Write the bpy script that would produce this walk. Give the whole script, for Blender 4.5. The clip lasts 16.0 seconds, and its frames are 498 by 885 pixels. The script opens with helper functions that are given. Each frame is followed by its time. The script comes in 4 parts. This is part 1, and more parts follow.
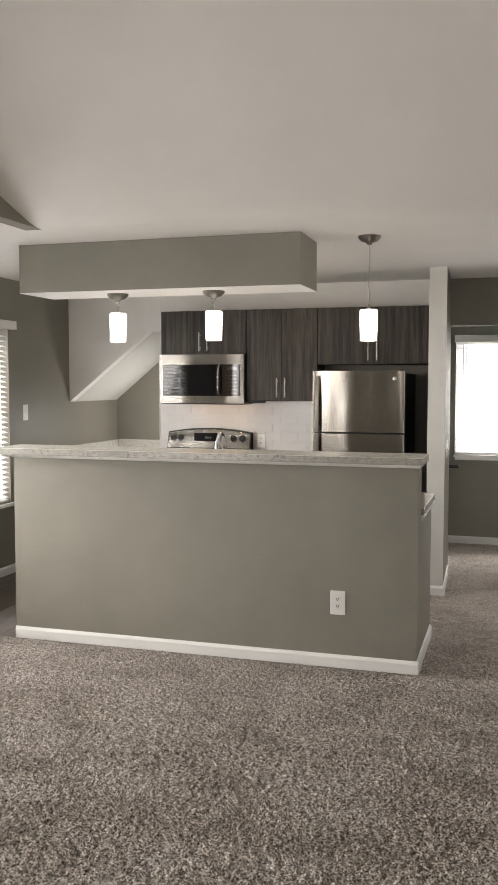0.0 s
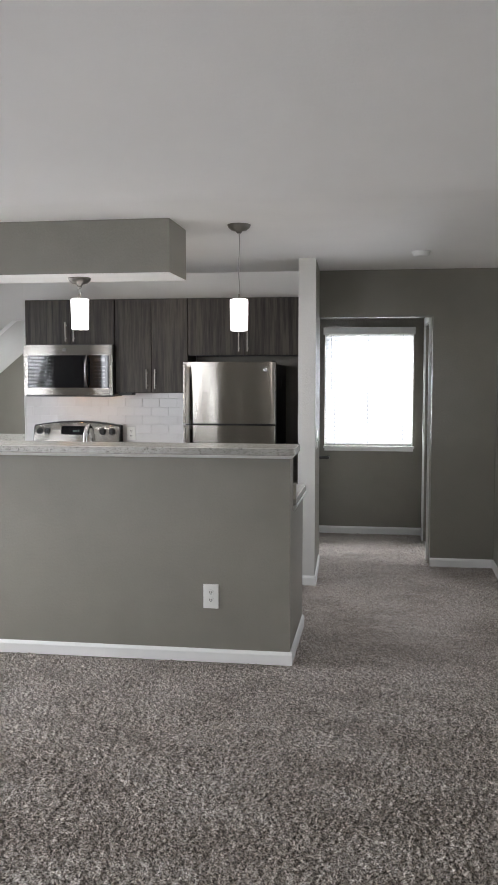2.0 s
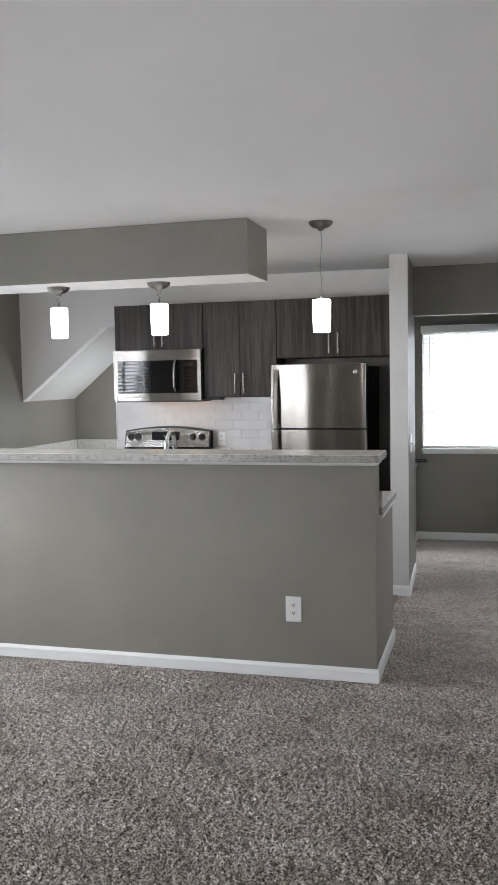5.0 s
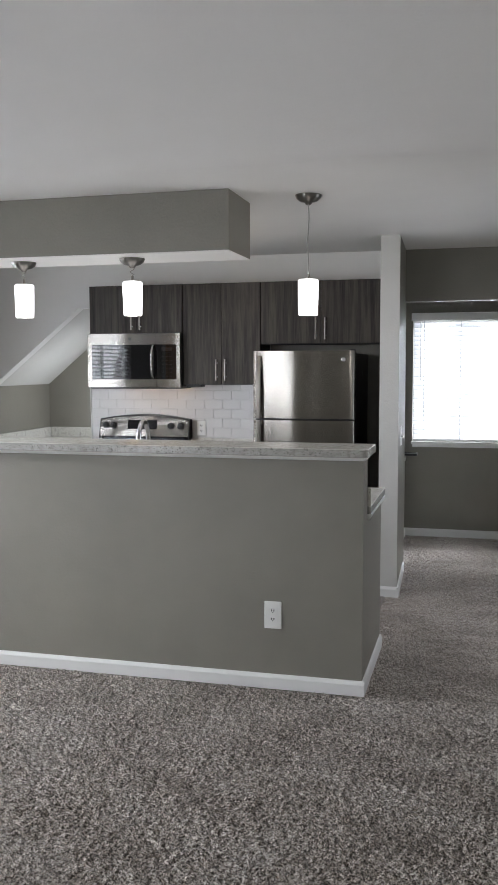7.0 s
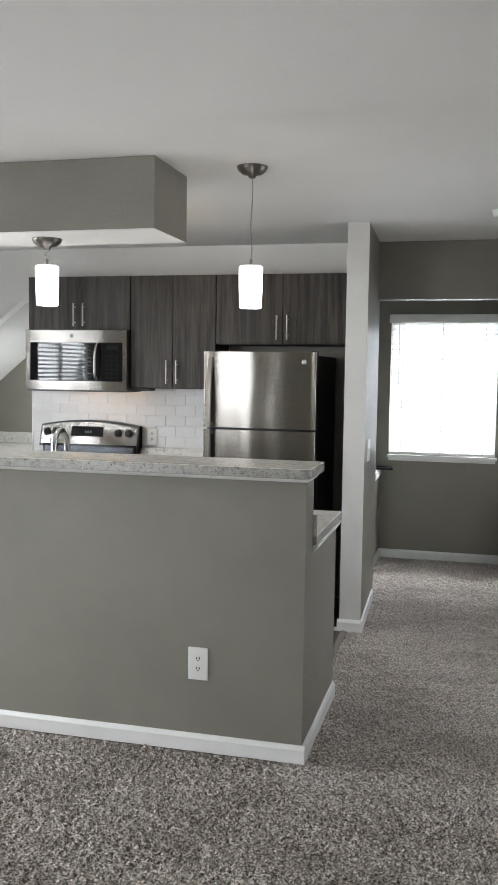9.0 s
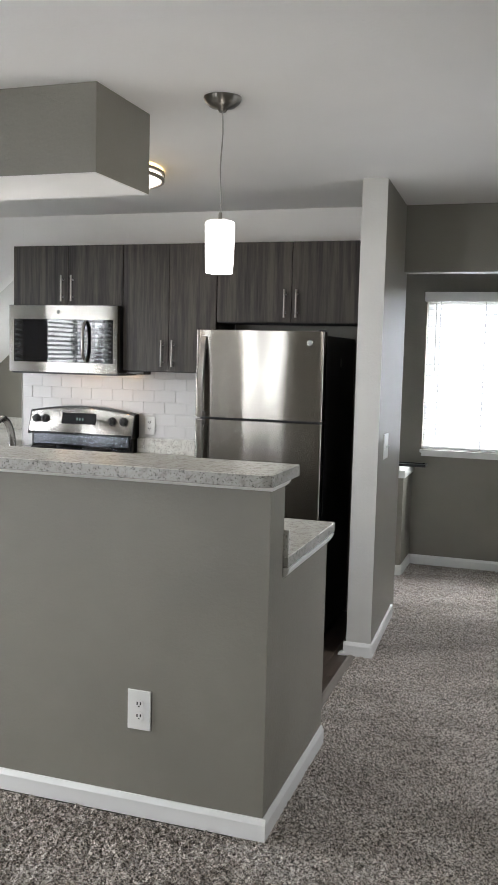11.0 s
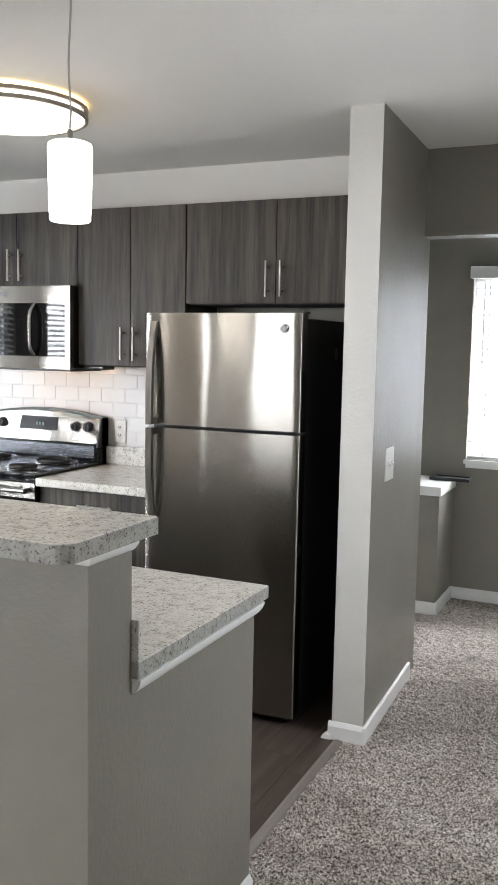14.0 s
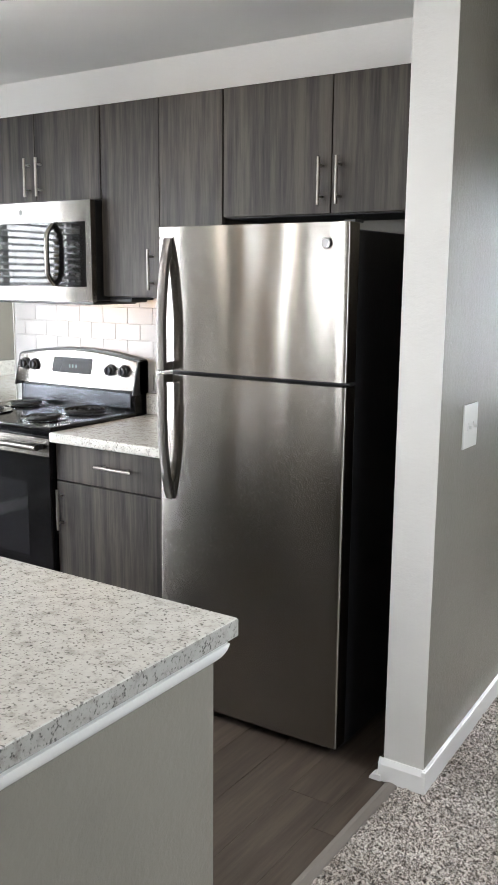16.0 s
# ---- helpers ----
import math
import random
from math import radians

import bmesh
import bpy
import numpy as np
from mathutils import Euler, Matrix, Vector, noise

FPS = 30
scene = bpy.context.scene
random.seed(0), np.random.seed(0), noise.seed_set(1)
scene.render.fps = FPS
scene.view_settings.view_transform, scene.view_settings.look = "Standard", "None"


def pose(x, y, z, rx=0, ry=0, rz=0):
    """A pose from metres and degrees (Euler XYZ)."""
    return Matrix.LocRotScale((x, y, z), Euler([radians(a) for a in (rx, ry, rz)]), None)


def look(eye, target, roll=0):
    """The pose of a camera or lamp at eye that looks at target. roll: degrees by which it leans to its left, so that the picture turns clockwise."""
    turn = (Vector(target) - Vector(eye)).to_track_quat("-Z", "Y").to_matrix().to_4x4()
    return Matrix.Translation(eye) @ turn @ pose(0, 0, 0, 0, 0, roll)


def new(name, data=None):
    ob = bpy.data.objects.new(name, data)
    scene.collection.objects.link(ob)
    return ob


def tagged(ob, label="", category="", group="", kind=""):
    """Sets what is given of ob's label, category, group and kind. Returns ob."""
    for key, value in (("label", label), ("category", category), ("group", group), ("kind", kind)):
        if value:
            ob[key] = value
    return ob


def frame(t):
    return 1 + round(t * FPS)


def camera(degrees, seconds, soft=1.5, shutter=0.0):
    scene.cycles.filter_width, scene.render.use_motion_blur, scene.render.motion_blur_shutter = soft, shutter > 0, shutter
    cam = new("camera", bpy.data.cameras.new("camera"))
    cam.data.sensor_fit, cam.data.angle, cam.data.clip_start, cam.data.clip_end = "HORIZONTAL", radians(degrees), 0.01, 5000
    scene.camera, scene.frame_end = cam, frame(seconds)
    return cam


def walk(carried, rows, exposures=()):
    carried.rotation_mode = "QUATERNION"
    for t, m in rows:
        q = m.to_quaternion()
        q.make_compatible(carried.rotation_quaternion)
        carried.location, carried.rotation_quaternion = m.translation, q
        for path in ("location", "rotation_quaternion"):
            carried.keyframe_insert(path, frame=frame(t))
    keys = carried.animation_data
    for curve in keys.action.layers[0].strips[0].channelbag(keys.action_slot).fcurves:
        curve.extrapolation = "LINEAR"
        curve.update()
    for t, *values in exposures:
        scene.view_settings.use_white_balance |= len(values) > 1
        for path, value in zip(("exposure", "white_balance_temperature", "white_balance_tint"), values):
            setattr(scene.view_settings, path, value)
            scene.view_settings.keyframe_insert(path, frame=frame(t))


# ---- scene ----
cam = camera(31.5, 16.0)
PATH = [
    (0, (0.481, -4.814, 1.613), (-0.095, -2.904, 1.474), 0.0),
    (0.5, (0.476, -4.796, 1.612), (-0.015, -2.863, 1.466), 0.3),
    (1, (0.466, -4.801, 1.607), (0.049, -2.85, 1.461), 0.3),
    (1.5, (0.453, -4.784, 1.607), (0.112, -2.819, 1.459), 0.3),
    (2, (0.463, -4.719, 1.593), (0.17, -2.746, 1.44), 0.0),
    (2.5, (0.495, -4.643, 1.598), (0.191, -2.674, 1.424), -0.0),
    (3, (0.522, -4.573, 1.606), (0.157, -2.615, 1.418), 0.0),
    (3.5, (0.55, -4.534, 1.608), (0.119, -2.589, 1.432), -0.4),
    (4, (0.557, -4.518, 1.61), (0.069, -2.584, 1.452), -0.7),
    (4.5, (0.578, -4.524, 1.611), (0.045, -2.602, 1.463), -1.1),
    (7, (0.509, -4.129, 1.594), (0.006, -2.201, 1.419), -0.2),
    (7.5, (0.507, -3.987, 1.574), (0.06, -2.046, 1.395), -0.3),
    (8, (0.552, -3.793, 1.565), (0.106, -1.852, 1.38), -0.3),
    (8.5, (0.629, -3.583, 1.574), (0.128, -1.655, 1.396), 0.5),
    (9, (0.62, -3.382, 1.577), (0.125, -1.451, 1.414), 0.8),
    (11.5, (0.799, -2.372, 1.557), (0.154, -0.49, 1.357), 1.4),
    (12, (0.808, -2.15, 1.566), (0.169, -0.263, 1.395), 1.0),
    (12.5, (0.886, -1.943, 1.562), (0.186, -0.077, 1.402), 0.4),
    (13, (0.967, -1.759, 1.573), (0.134, 0.053, 1.422), 1.0),
    (13.5, (0.982, -1.6, 1.556), (0.115, 0.193, 1.37), 1.2),
    (14, (0.943, -1.356, 1.562), (0.118, 0.452, 1.343), 1.1),
    (14.5, (0.947, -1.107, 1.529), (0.105, 0.688, 1.27), -0.1),
    (15, (0.975, -0.876, 1.532), (-0.030, 0.830, 1.238), 0.5),
    (15.5, (0.95, -0.659, 1.514), (-0.139, 0.983, 1.175), 1.3),
    (16, (0.882, -0.448, 1.523), (-0.201, 1.193, 1.160), 0.5),
]
walk(cam, [(t, look(eye, target, roll)) for t, eye, target, roll in PATH],
     exposures=[(0, -0.30, 7250, 15), (1.0, -0.33, 7100, 14), (2.0, -0.36, 6400, 14), (4.5, -0.33, 6250, 14), (7, -0.56, 6250, 13), (8, -0.15, 6350, 12), (9, -0.24, 6380, 11), (12.5, -0.07, 6470, 12), (14, 0.18, 6440, 12), (14.5, 0.14, 6440, 12), (15, 0.30, 6420, 12), (16, 0.46, 6380, 12)])

# ---- world, sun, large lights ----
world = bpy.data.worlds.new("sky")
scene.world = world
world.use_nodes = True
wn = world.node_tree
sky = wn.nodes.new("ShaderNodeTexSky")
sky.sky_type = "NISHITA"
sky.sun_disc = False
sky.sun_elevation = radians(48)
sky.sun_rotation = radians(250)
wn.links.new(sky.outputs[0], wn.nodes["Background"].inputs[0])
wn.nodes["Background"].inputs[1].default_value = 0.12


def area_lamp(name, place, target, w, h, power, color=(1, 1, 1)):
    data = bpy.data.lights.new(name, "AREA")
    data.shape, data.size, data.size_y, data.energy, data.color = "RECTANGLE", w, h, power, color
    ob = new(name, data)
    ob.matrix_world = look(place, target)
    return ob


def point_lamp(name, place, power, color, radius=0.03):
    data = bpy.data.lights.new(name, "POINT")
    data.energy, data.color, data.shadow_soft_size = power, color, radius
    ob = new(name, data)
    ob.location = place
    return ob


DAY = (0.93, 0.97, 1.0)
WARM = (1.0, 0.72, 0.42)
area_lamp("daylight_hall_window", (0.35, 4.36, 1.45), (0.35, 0, 1.1), 1.0, 1.2, 125, DAY)
area_lamp("daylight_dining_window", (-3.80, 1.05, 1.35), (0, 1.05, 1.2), 1.15, 1.4, 76, DAY)
area_lamp("daylight_dining_window", (-3.80, -0.60, 1.35), (0, -0.60, 0.4), 1.25, 1.4, 148, DAY)
area_lamp("daylight_living_window", (-3.60, -3.35, 1.35), (0, -3.2, 1.3), 0.38, 1.8, 32, DAY)
area_lamp("daylight_living_window", (-3.62, -6.1, 1.35), (-1, -4.5, 1.4), 1.4, 1.7, 98, DAY)
area_lamp("daylight_rear_window", (-3.17, -7.05, 1.35), (-2.0, -2.0, 0.4), 0.55, 1.9, 40, DAY)
# weak fill through an unseen rear opening added to light the half wall
area_lamp("unseen_rear_fill", (0.45, -7.05, 1.3), (-0.6, 0, 0.7), 1.5, 2.0, 5, DAY)
# fill from an unseen, assumed opening on the right, for peninsula end and carpet
area_lamp("unseen_side_fill", (1.47, 1.1, 1.4), (0, 1.0, 0.5), 0.95, 1.3, 16, DAY)
# fill lamp added to brighten the stair recess; no fixture belongs to it
area_lamp("recess_fill", (-2.66, 3.25, 1.25), (-3.5, 3.2, 1.6), 0.3, 0.5, 11, DAY)

# ---- materials ----


def material(name, color, rough=0.6, metal=0.0):
    m = bpy.data.materials.new(name)
    m.use_nodes = True
    b = m.node_tree.nodes["Principled BSDF"]
    b.inputs["Base Color"].default_value = (*color, 1)
    b.inputs["Roughness"].default_value = rough
    b.inputs["Metallic"].default_value = metal
    return m, m.node_tree, b


def add(nt, kind, **values):
    n = nt.nodes.new(kind)
    for k, v in values.items():
        n.inputs[k.replace("_", " ")].default_value = v
    return n


def coords(nt, scale=(1, 1, 1), source="Object"):
    tc = nt.nodes.new("ShaderNodeTexCoord")
    mp = nt.nodes.new("ShaderNodeMapping")
    mp.inputs["Scale"].default_value = scale
    nt.links.new(tc.outputs[source], mp.inputs["Vector"])
    return mp.outputs[0]


def world_coords(nt, scale=(1, 1, 1)):
    g = nt.nodes.new("ShaderNodeNewGeometry")
    mp = nt.nodes.new("ShaderNodeMapping")
    mp.inputs["Scale"].default_value = scale
    nt.links.new(g.outputs["Position"], mp.inputs["Vector"])
    return mp.outputs[0]


def ramp(nt, fac, stops):
    r = nt.nodes.new("ShaderNodeValToRGB")
    e = r.color_ramp.elements
    while len(e) < len(stops):
        e.new(0.5)
    for el, (p, c) in zip(e, stops):
        el.position, el.color = p, (*c, 1)
    nt.links.new(fac, r.inputs[0])
    return r.outputs[0]


def bump(nt, b, height, strength, distance):
    n = add(nt, "ShaderNodeBump", Strength=strength, Distance=distance)
    nt.links.new(height, n.inputs["Height"])
    nt.links.new(n.outputs[0], b.inputs["Normal"])
    return n


def noise_tex(nt, vec, scale, detail=2.0, rough=0.5):
    n = add(nt, "ShaderNodeTexNoise", Scale=scale, Detail=detail, Roughness=rough)
    nt.links.new(vec, n.inputs["Vector"])
    return n.outputs["Fac"]


def shade(c, k):
    return tuple(min(1, v * k) for v in c)


def paint(name, color, rough=0.55, orange=0.35, patch=0.05):
    m, nt, b = material(name, color, rough)
    v = world_coords(nt)
    big = noise_tex(nt, v, 1.7, 3, 0.6)
    nt.links.new(ramp(nt, big, [(0.3, shade(color, 1 - patch)), (0.7, shade(color, 1 + patch))]), b.inputs["Base Color"])
    mix = nt.nodes.new("ShaderNodeMath")
    mix.operation = "MULTIPLY_ADD"
    mix.inputs[1].default_value = 0.35
    nt.links.new(noise_tex(nt, v, 420, 2), mix.inputs[0])
    lump = nt.nodes.new("ShaderNodeMath")
    lump.operation = "MULTIPLY_ADD"
    lump.inputs[1].default_value = 0.8
    nt.links.new(noise_tex(nt, v, 24, 3, 0.5), lump.inputs[0])
    nt.links.new(noise_tex(nt, v, 75, 4, 0.55), lump.inputs[2])
    nt.links.new(lump.outputs[0], mix.inputs[2])
    bump(nt, b, mix.outputs[0], orange, 0.003)
    return m


WALL = paint("greige_wall_paint", (0.224, 0.210, 0.177), 0.41, 0.45, 0.07)
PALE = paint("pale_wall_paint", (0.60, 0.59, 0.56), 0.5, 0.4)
CEIL = paint("white_ceiling_paint", (0.87, 0.86, 0.84), 0.85, 0.3, 0.02)
TRIM = paint("white_trim_paint", (0.80, 0.80, 0.78), 0.35, 0.05, 0.015)
SHADE_BLACK = material("near_black_shade", (0.012, 0.012, 0.013), 0.7)[0]


def carpet_material():
    m, nt, b = material("carpet", (0.3, 0.27, 0.24), 0.95)
    v = world_coords(nt)
    fleck = noise_tex(nt, v, 125, 4, 0.72)
    base = ramp(nt, fleck, [(0.395, (0.07, 0.056, 0.046)), (0.46, (0.32, 0.277, 0.24)), (0.52, (0.62, 0.56, 0.505)), (0.575, (0.95, 0.89, 0.83))])
    tone = ramp(nt, noise_tex(nt, world_coords(nt, (1.0, 2.0, 1.0)), 2.0, 4, 0.6), [(0.36, (0.68, 0.655, 0.63)), (0.5, (0.87, 0.85, 0.83)), (0.64, (1.0, 1.0, 1.0))])
    mx = nt.nodes.new("ShaderNodeMix")
    mx.data_type, mx.blend_type = "RGBA", "MULTIPLY"
    mx.inputs["Factor"].default_value = 1
    nt.links.new(base, mx.inputs["A"])
    nt.links.new(tone, mx.inputs["B"])
    clump = ramp(nt, noise_tex(nt, v, 30, 3, 0.6), [(0.38, (0.74, 0.72, 0.70)), (0.5, (1.0, 1.0, 1.0))])
    mc = nt.nodes.new("ShaderNodeMix")
    mc.data_type, mc.blend_type = "RGBA", "MULTIPLY"
    mc.inputs["Factor"].default_value = 1
    nt.links.new(mx.outputs["Result"], mc.inputs["A"])
    nt.links.new(clump, mc.inputs["B"])
    nt.links.new(mc.outputs["Result"], b.inputs["Base Color"])
    b.inputs["Sheen Weight"].default_value = 0.2
    b.inputs["Specular IOR Level"].default_value = 0.1
    bump(nt, b, noise_tex(nt, v, 140, 2, 0.7), 1.0, 0.012)
    return m


CARPET = carpet_material()


def wood_material(name, dark, light, grain=(9, 9, 0.45), rough=0.42):
    m, nt, b = material(name, light, rough)
    vec = coords(nt, grain)
    info = nt.nodes.new("ShaderNodeObjectInfo")
    off = nt.nodes.new("ShaderNodeVectorMath")
    off.operation = "MULTIPLY_ADD"
    nt.links.new(info.outputs["Random"], off.inputs[0])
    off.inputs[1].default_value = (37, 19, 23)
    nt.links.new(vec, off.inputs[2])
    o = off.outputs[0]
    warp = noise_tex(nt, o, 2.5, 5, 0.6)
    fine = add(nt, "ShaderNodeTexNoise", Scale=9, Detail=5, Roughness=0.7)
    nt.links.new(o, fine.inputs["Vector"])
    mixf = nt.nodes.new("ShaderNodeMath")
    mixf.operation = "MULTIPLY_ADD"
    mixf.inputs[1].default_value = 0.38
    nt.links.new(fine.outputs["Fac"], mixf.inputs[0])
    sc = nt.nodes.new("ShaderNodeMath")
    sc.operation = "MULTIPLY"
    sc.inputs[1].default_value = 0.62
    nt.links.new(warp, sc.inputs[0])
    nt.links.new(sc.outputs[0], mixf.inputs[2])
    mid = tuple((a + c) / 2 for a, c in zip(dark, light))
    nt.links.new(ramp(nt, mixf.outputs[0], [(0.38, dark), (0.5, mid), (0.60, light)]), b.inputs["Base Color"])
    bump(nt, b, fine.outputs["Fac"], 0.12, 0.001)
    return m


WOOD = wood_material("dark_grey_wood_laminate", (0.010, 0.0078, 0.0064), (0.066, 0.055, 0.045), rough=0.5)
WOOD.node_tree.nodes["Principled BSDF"].inputs["Specular IOR Level"].default_value = 0.3
PLANK = wood_material("dark_vinyl_plank", (0.05, 0.038, 0.030), (0.100, 0.077, 0.060), (9, 0.6, 9), 0.38)


def counter_material(name="speckled_laminate", k=1.0):
    m, nt, b = material(name, (0.6, 0.59, 0.55), 0.27)
    v = world_coords(nt)
    cloud = ramp(nt, noise_tex(nt, v, 38, 5, 0.62), [(0.36, (0.47, 0.455, 0.42)), (0.46, (0.61, 0.605, 0.565)), (0.7, (0.69, 0.69, 0.65))])
    spots = ramp(nt, noise_tex(nt, world_coords(nt, (1.0, 1.1, 1.05)), 150, 1, 0.5), [(0.28, (0.25, 0.245, 0.24)), (0.35, (0.66, 0.65, 0.64)), (0.44, (1, 1, 1))])
    mx = nt.nodes.new("ShaderNodeMix")
    mx.data_type, mx.blend_type = "RGBA", "MULTIPLY"
    mx.inputs["Factor"].default_value = 0.9
    nt.links.new(cloud, mx.inputs["A"])
    nt.links.new(spots, mx.inputs["B"])
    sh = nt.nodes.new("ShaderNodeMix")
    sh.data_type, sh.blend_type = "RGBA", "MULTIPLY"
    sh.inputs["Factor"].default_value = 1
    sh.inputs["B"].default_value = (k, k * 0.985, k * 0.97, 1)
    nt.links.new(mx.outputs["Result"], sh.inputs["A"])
    nt.links.new(sh.outputs["Result"], b.inputs["Base Color"])
    return m


COUNTER = counter_material()
# darker laminate copy: the shade of the upright edges is put into colour
SHADED_EDGE = counter_material("shaded_laminate_edge", 0.60)


def steel_material(name, color=(0.325, 0.307, 0.281), rough=0.22):
    m, nt, b = material(name, color, rough, 1.0)
    wave = noise_tex(nt, world_coords(nt, (1.9, 1.9, 0.75)), 2.0, 1, 0.3)
    bump(nt, b, wave, 0.2, 0.03)
    b.inputs["Anisotropic"].default_value = 1.0
    b.inputs["Anisotropic Rotation"].default_value = 0.25
    tan = nt.nodes.new("ShaderNodeTangent")
    tan.direction_type, tan.axis = "RADIAL", "Z"
    nt.links.new(tan.outputs[0], b.inputs["Tangent"])
    return m


STEEL = steel_material("brushed_stainless_steel")
HANDLESTEEL = steel_material("darker_handle_steel", (0.22, 0.208, 0.192), 0.3)
NICKEL = material("brushed_nickel", (0.36, 0.335, 0.30), 0.33, 1.0)[0]
PULL = material("satin_steel_pull", (0.58, 0.56, 0.53), 0.3, 1.0)[0]
CHROME = material("polished_chrome", (0.5, 0.5, 0.5), 0.16, 1.0)[0]
BLACKGLOSS, _nt, _b = material("black_enamel", (0.006, 0.006, 0.0065), 0.14)
_b.inputs["Specular IOR Level"].default_value = 0.28
BLACKSIDE = paint("black_textured_steel", (0.010, 0.010, 0.012), 0.5, 0.3, 0.1)
BLACKGLASS, _nt, _b = material("black_glass", (0.006, 0.006, 0.007), 0.03)
_b.inputs["IOR"].default_value = 1.5
DISPLAY, _nt, _b = material("black_display", (0.006, 0.006, 0.007), 0.25)
_b.inputs["Specular IOR Level"].default_value = 0.15
DARKGLASS = material("dark_oven_glass", (0.016, 0.016, 0.018), 0.06)[0]
DIMPRINT, _nt, _b = material("dim_key_print", (0.016, 0.017, 0.019), 0.04)
_b.inputs["IOR"].default_value = 1.7
BLACKPLASTIC = material("black_plastic", (0.012, 0.012, 0.012), 0.35)[0]
GREYPLASTIC = material("grey_plastic", (0.13, 0.14, 0.14), 0.5)[0]
WHITEPLASTIC = material("white_plastic", (0.78, 0.78, 0.75), 0.3)[0]
COIL = material("burner_coil", (0.02, 0.02, 0.021), 0.55, 0.4)[0]
BAR = material("cast_grey_bar", (0.35, 0.35, 0.35), 0.5)[0]


def tile_material():
    m, nt, b = material("white_glazed_tile", (0.78, 0.77, 0.75), 0.2)
    info = nt.nodes.new("ShaderNodeObjectInfo")
    nt.links.new(ramp(nt, info.outputs["Random"], [(0.0, (0.575, 0.565, 0.555)), (1.0, (0.61, 0.60, 0.59))]), b.inputs["Base Color"])
    bump(nt, b, noise_tex(nt, world_coords(nt), 22, 2), 0.12, 0.003)
    return m


TILE = tile_material()
GROUT = paint("grey_grout", (0.62, 0.61, 0.60), 0.9, 0.3)


def glow(name, color, strength, base=(0.85, 0.85, 0.85)):
    m, nt, b = material(name, base, 0.35)
    b.inputs["Emission Color"].default_value = (*color, 1)
    b.inputs["Emission Strength"].default_value = strength
    return m


OPAL = glow("opal_glass_lit", (1.0, 0.97, 0.93), 3.2)
OPALBIG = glow("opal_acrylic_lit", (1.0, 0.93, 0.80), 2.2)
OPALRIM = glow("opal_rim_lit", (1.0, 0.66, 0.25), 4.5)
LEDGREEN = glow("display_digits", (0.5, 0.7, 0.65), 0.15, (0.02, 0.05, 0.04))


def glass_material():
    m, nt, b = material("window_glass", (1, 1, 1), 0.0)
    b.inputs["Transmission Weight"].default_value = 1
    b.inputs["IOR"].default_value = 1.45
    return m


GLASS = glass_material()


def blind_material():
    m, nt, b = material("white_blind_slat", (0.85, 0.85, 0.84), 0.4)
    b.inputs["Subsurface Weight"].default_value = 0.0
    out = nt.nodes["Material Output"]
    tr = add(nt, "ShaderNodeBsdfTranslucent")
    tr.inputs["Color"].default_value = (0.9, 0.92, 0.95, 1)
    mix = nt.nodes.new("ShaderNodeMixShader")
    mix.inputs[0].default_value = 0.38
    nt.links.new(b.outputs[0], mix.inputs[1])
    nt.links.new(tr.outputs[0], mix.inputs[2])
    nt.links.new(mix.outputs[0], out.inputs[0])
    return m


BLIND = blind_material()

# ---- mesh helpers ----


def origin(parent):
    o = Vector((0, 0, 0))
    while parent is not None:
        o += Vector(parent.location)
        parent = parent.parent
    return o


def part(name, bm, mat, parent=None, label="", kind="", smooth=0):
    """One mesh object from a bmesh in world places."""
    if parent is None:
        xs = [v.co for v in bm.verts]
        o = Vector(((min(v.x for v in xs) + max(v.x for v in xs)) / 2, (min(v.y for v in xs) + max(v.y for v in xs)) / 2, min(v.z for v in xs)))
    else:
        o = origin(parent)
    bmesh.ops.translate(bm, verts=bm.verts, vec=-o)
    me = bpy.data.meshes.new(name)
    if smooth:
        for f in bm.faces:
            f.smooth = True
        for e in bm.edges:
            if len(e.link_faces) == 2 and e.calc_face_angle(0) > radians(max(smooth, 46)):
                e.smooth = False
    normals = []
    if smooth:
        bm.normal_update()
        limit = math.cos(radians(max(smooth, 46)))
        for f in bm.faces:
            for v in f.verts:
                total = Vector((0, 0, 0))
                for g in v.link_faces:
                    if g.normal.dot(f.normal) > limit:
                        total += g.normal * g.calc_area()
                normals.append(total.normalized() if total.length > 1e-12 else f.normal.copy())
    bm.to_mesh(me)
    bm.free()
    if normals:
        me.normals_split_custom_set(normals)
    me.materials.append(mat)
    ob = new(name, me)
    if parent is None:
        ob.location = o
    else:
        ob.parent = parent
    return tagged(ob, label, "", "", kind)


def thing(name, place, label, category, group="", kind=""):
    ob = new(name)
    ob.location = place
    ob.empty_display_size = 0.1
    return tagged(ob, label, category, group, kind)


def add_box(bm, x0, x1, y0, y1, z0, z1, bevel=0.0, segments=2):
    m = Matrix.Translation(((x0 + x1) / 2, (y0 + y1) / 2, (z0 + z1) / 2)) @ Matrix.Diagonal((x1 - x0, y1 - y0, z1 - z0, 1))
    r = bmesh.ops.create_cube(bm, size=1, matrix=m)
    if bevel:
        es = list({e for v in r["verts"] for e in v.link_edges})
        bmesh.ops.bevel(bm, geom=es, offset=bevel, segments=segments, affect="EDGES", profile=0.5)
    return bm


def box(name, b, mat, parent=None, bevel=0.0, label="", kind=""):
    return part(name, add_box(bmesh.new(), *b, bevel=bevel), mat, parent, label, kind, smooth=35 if bevel else 0)


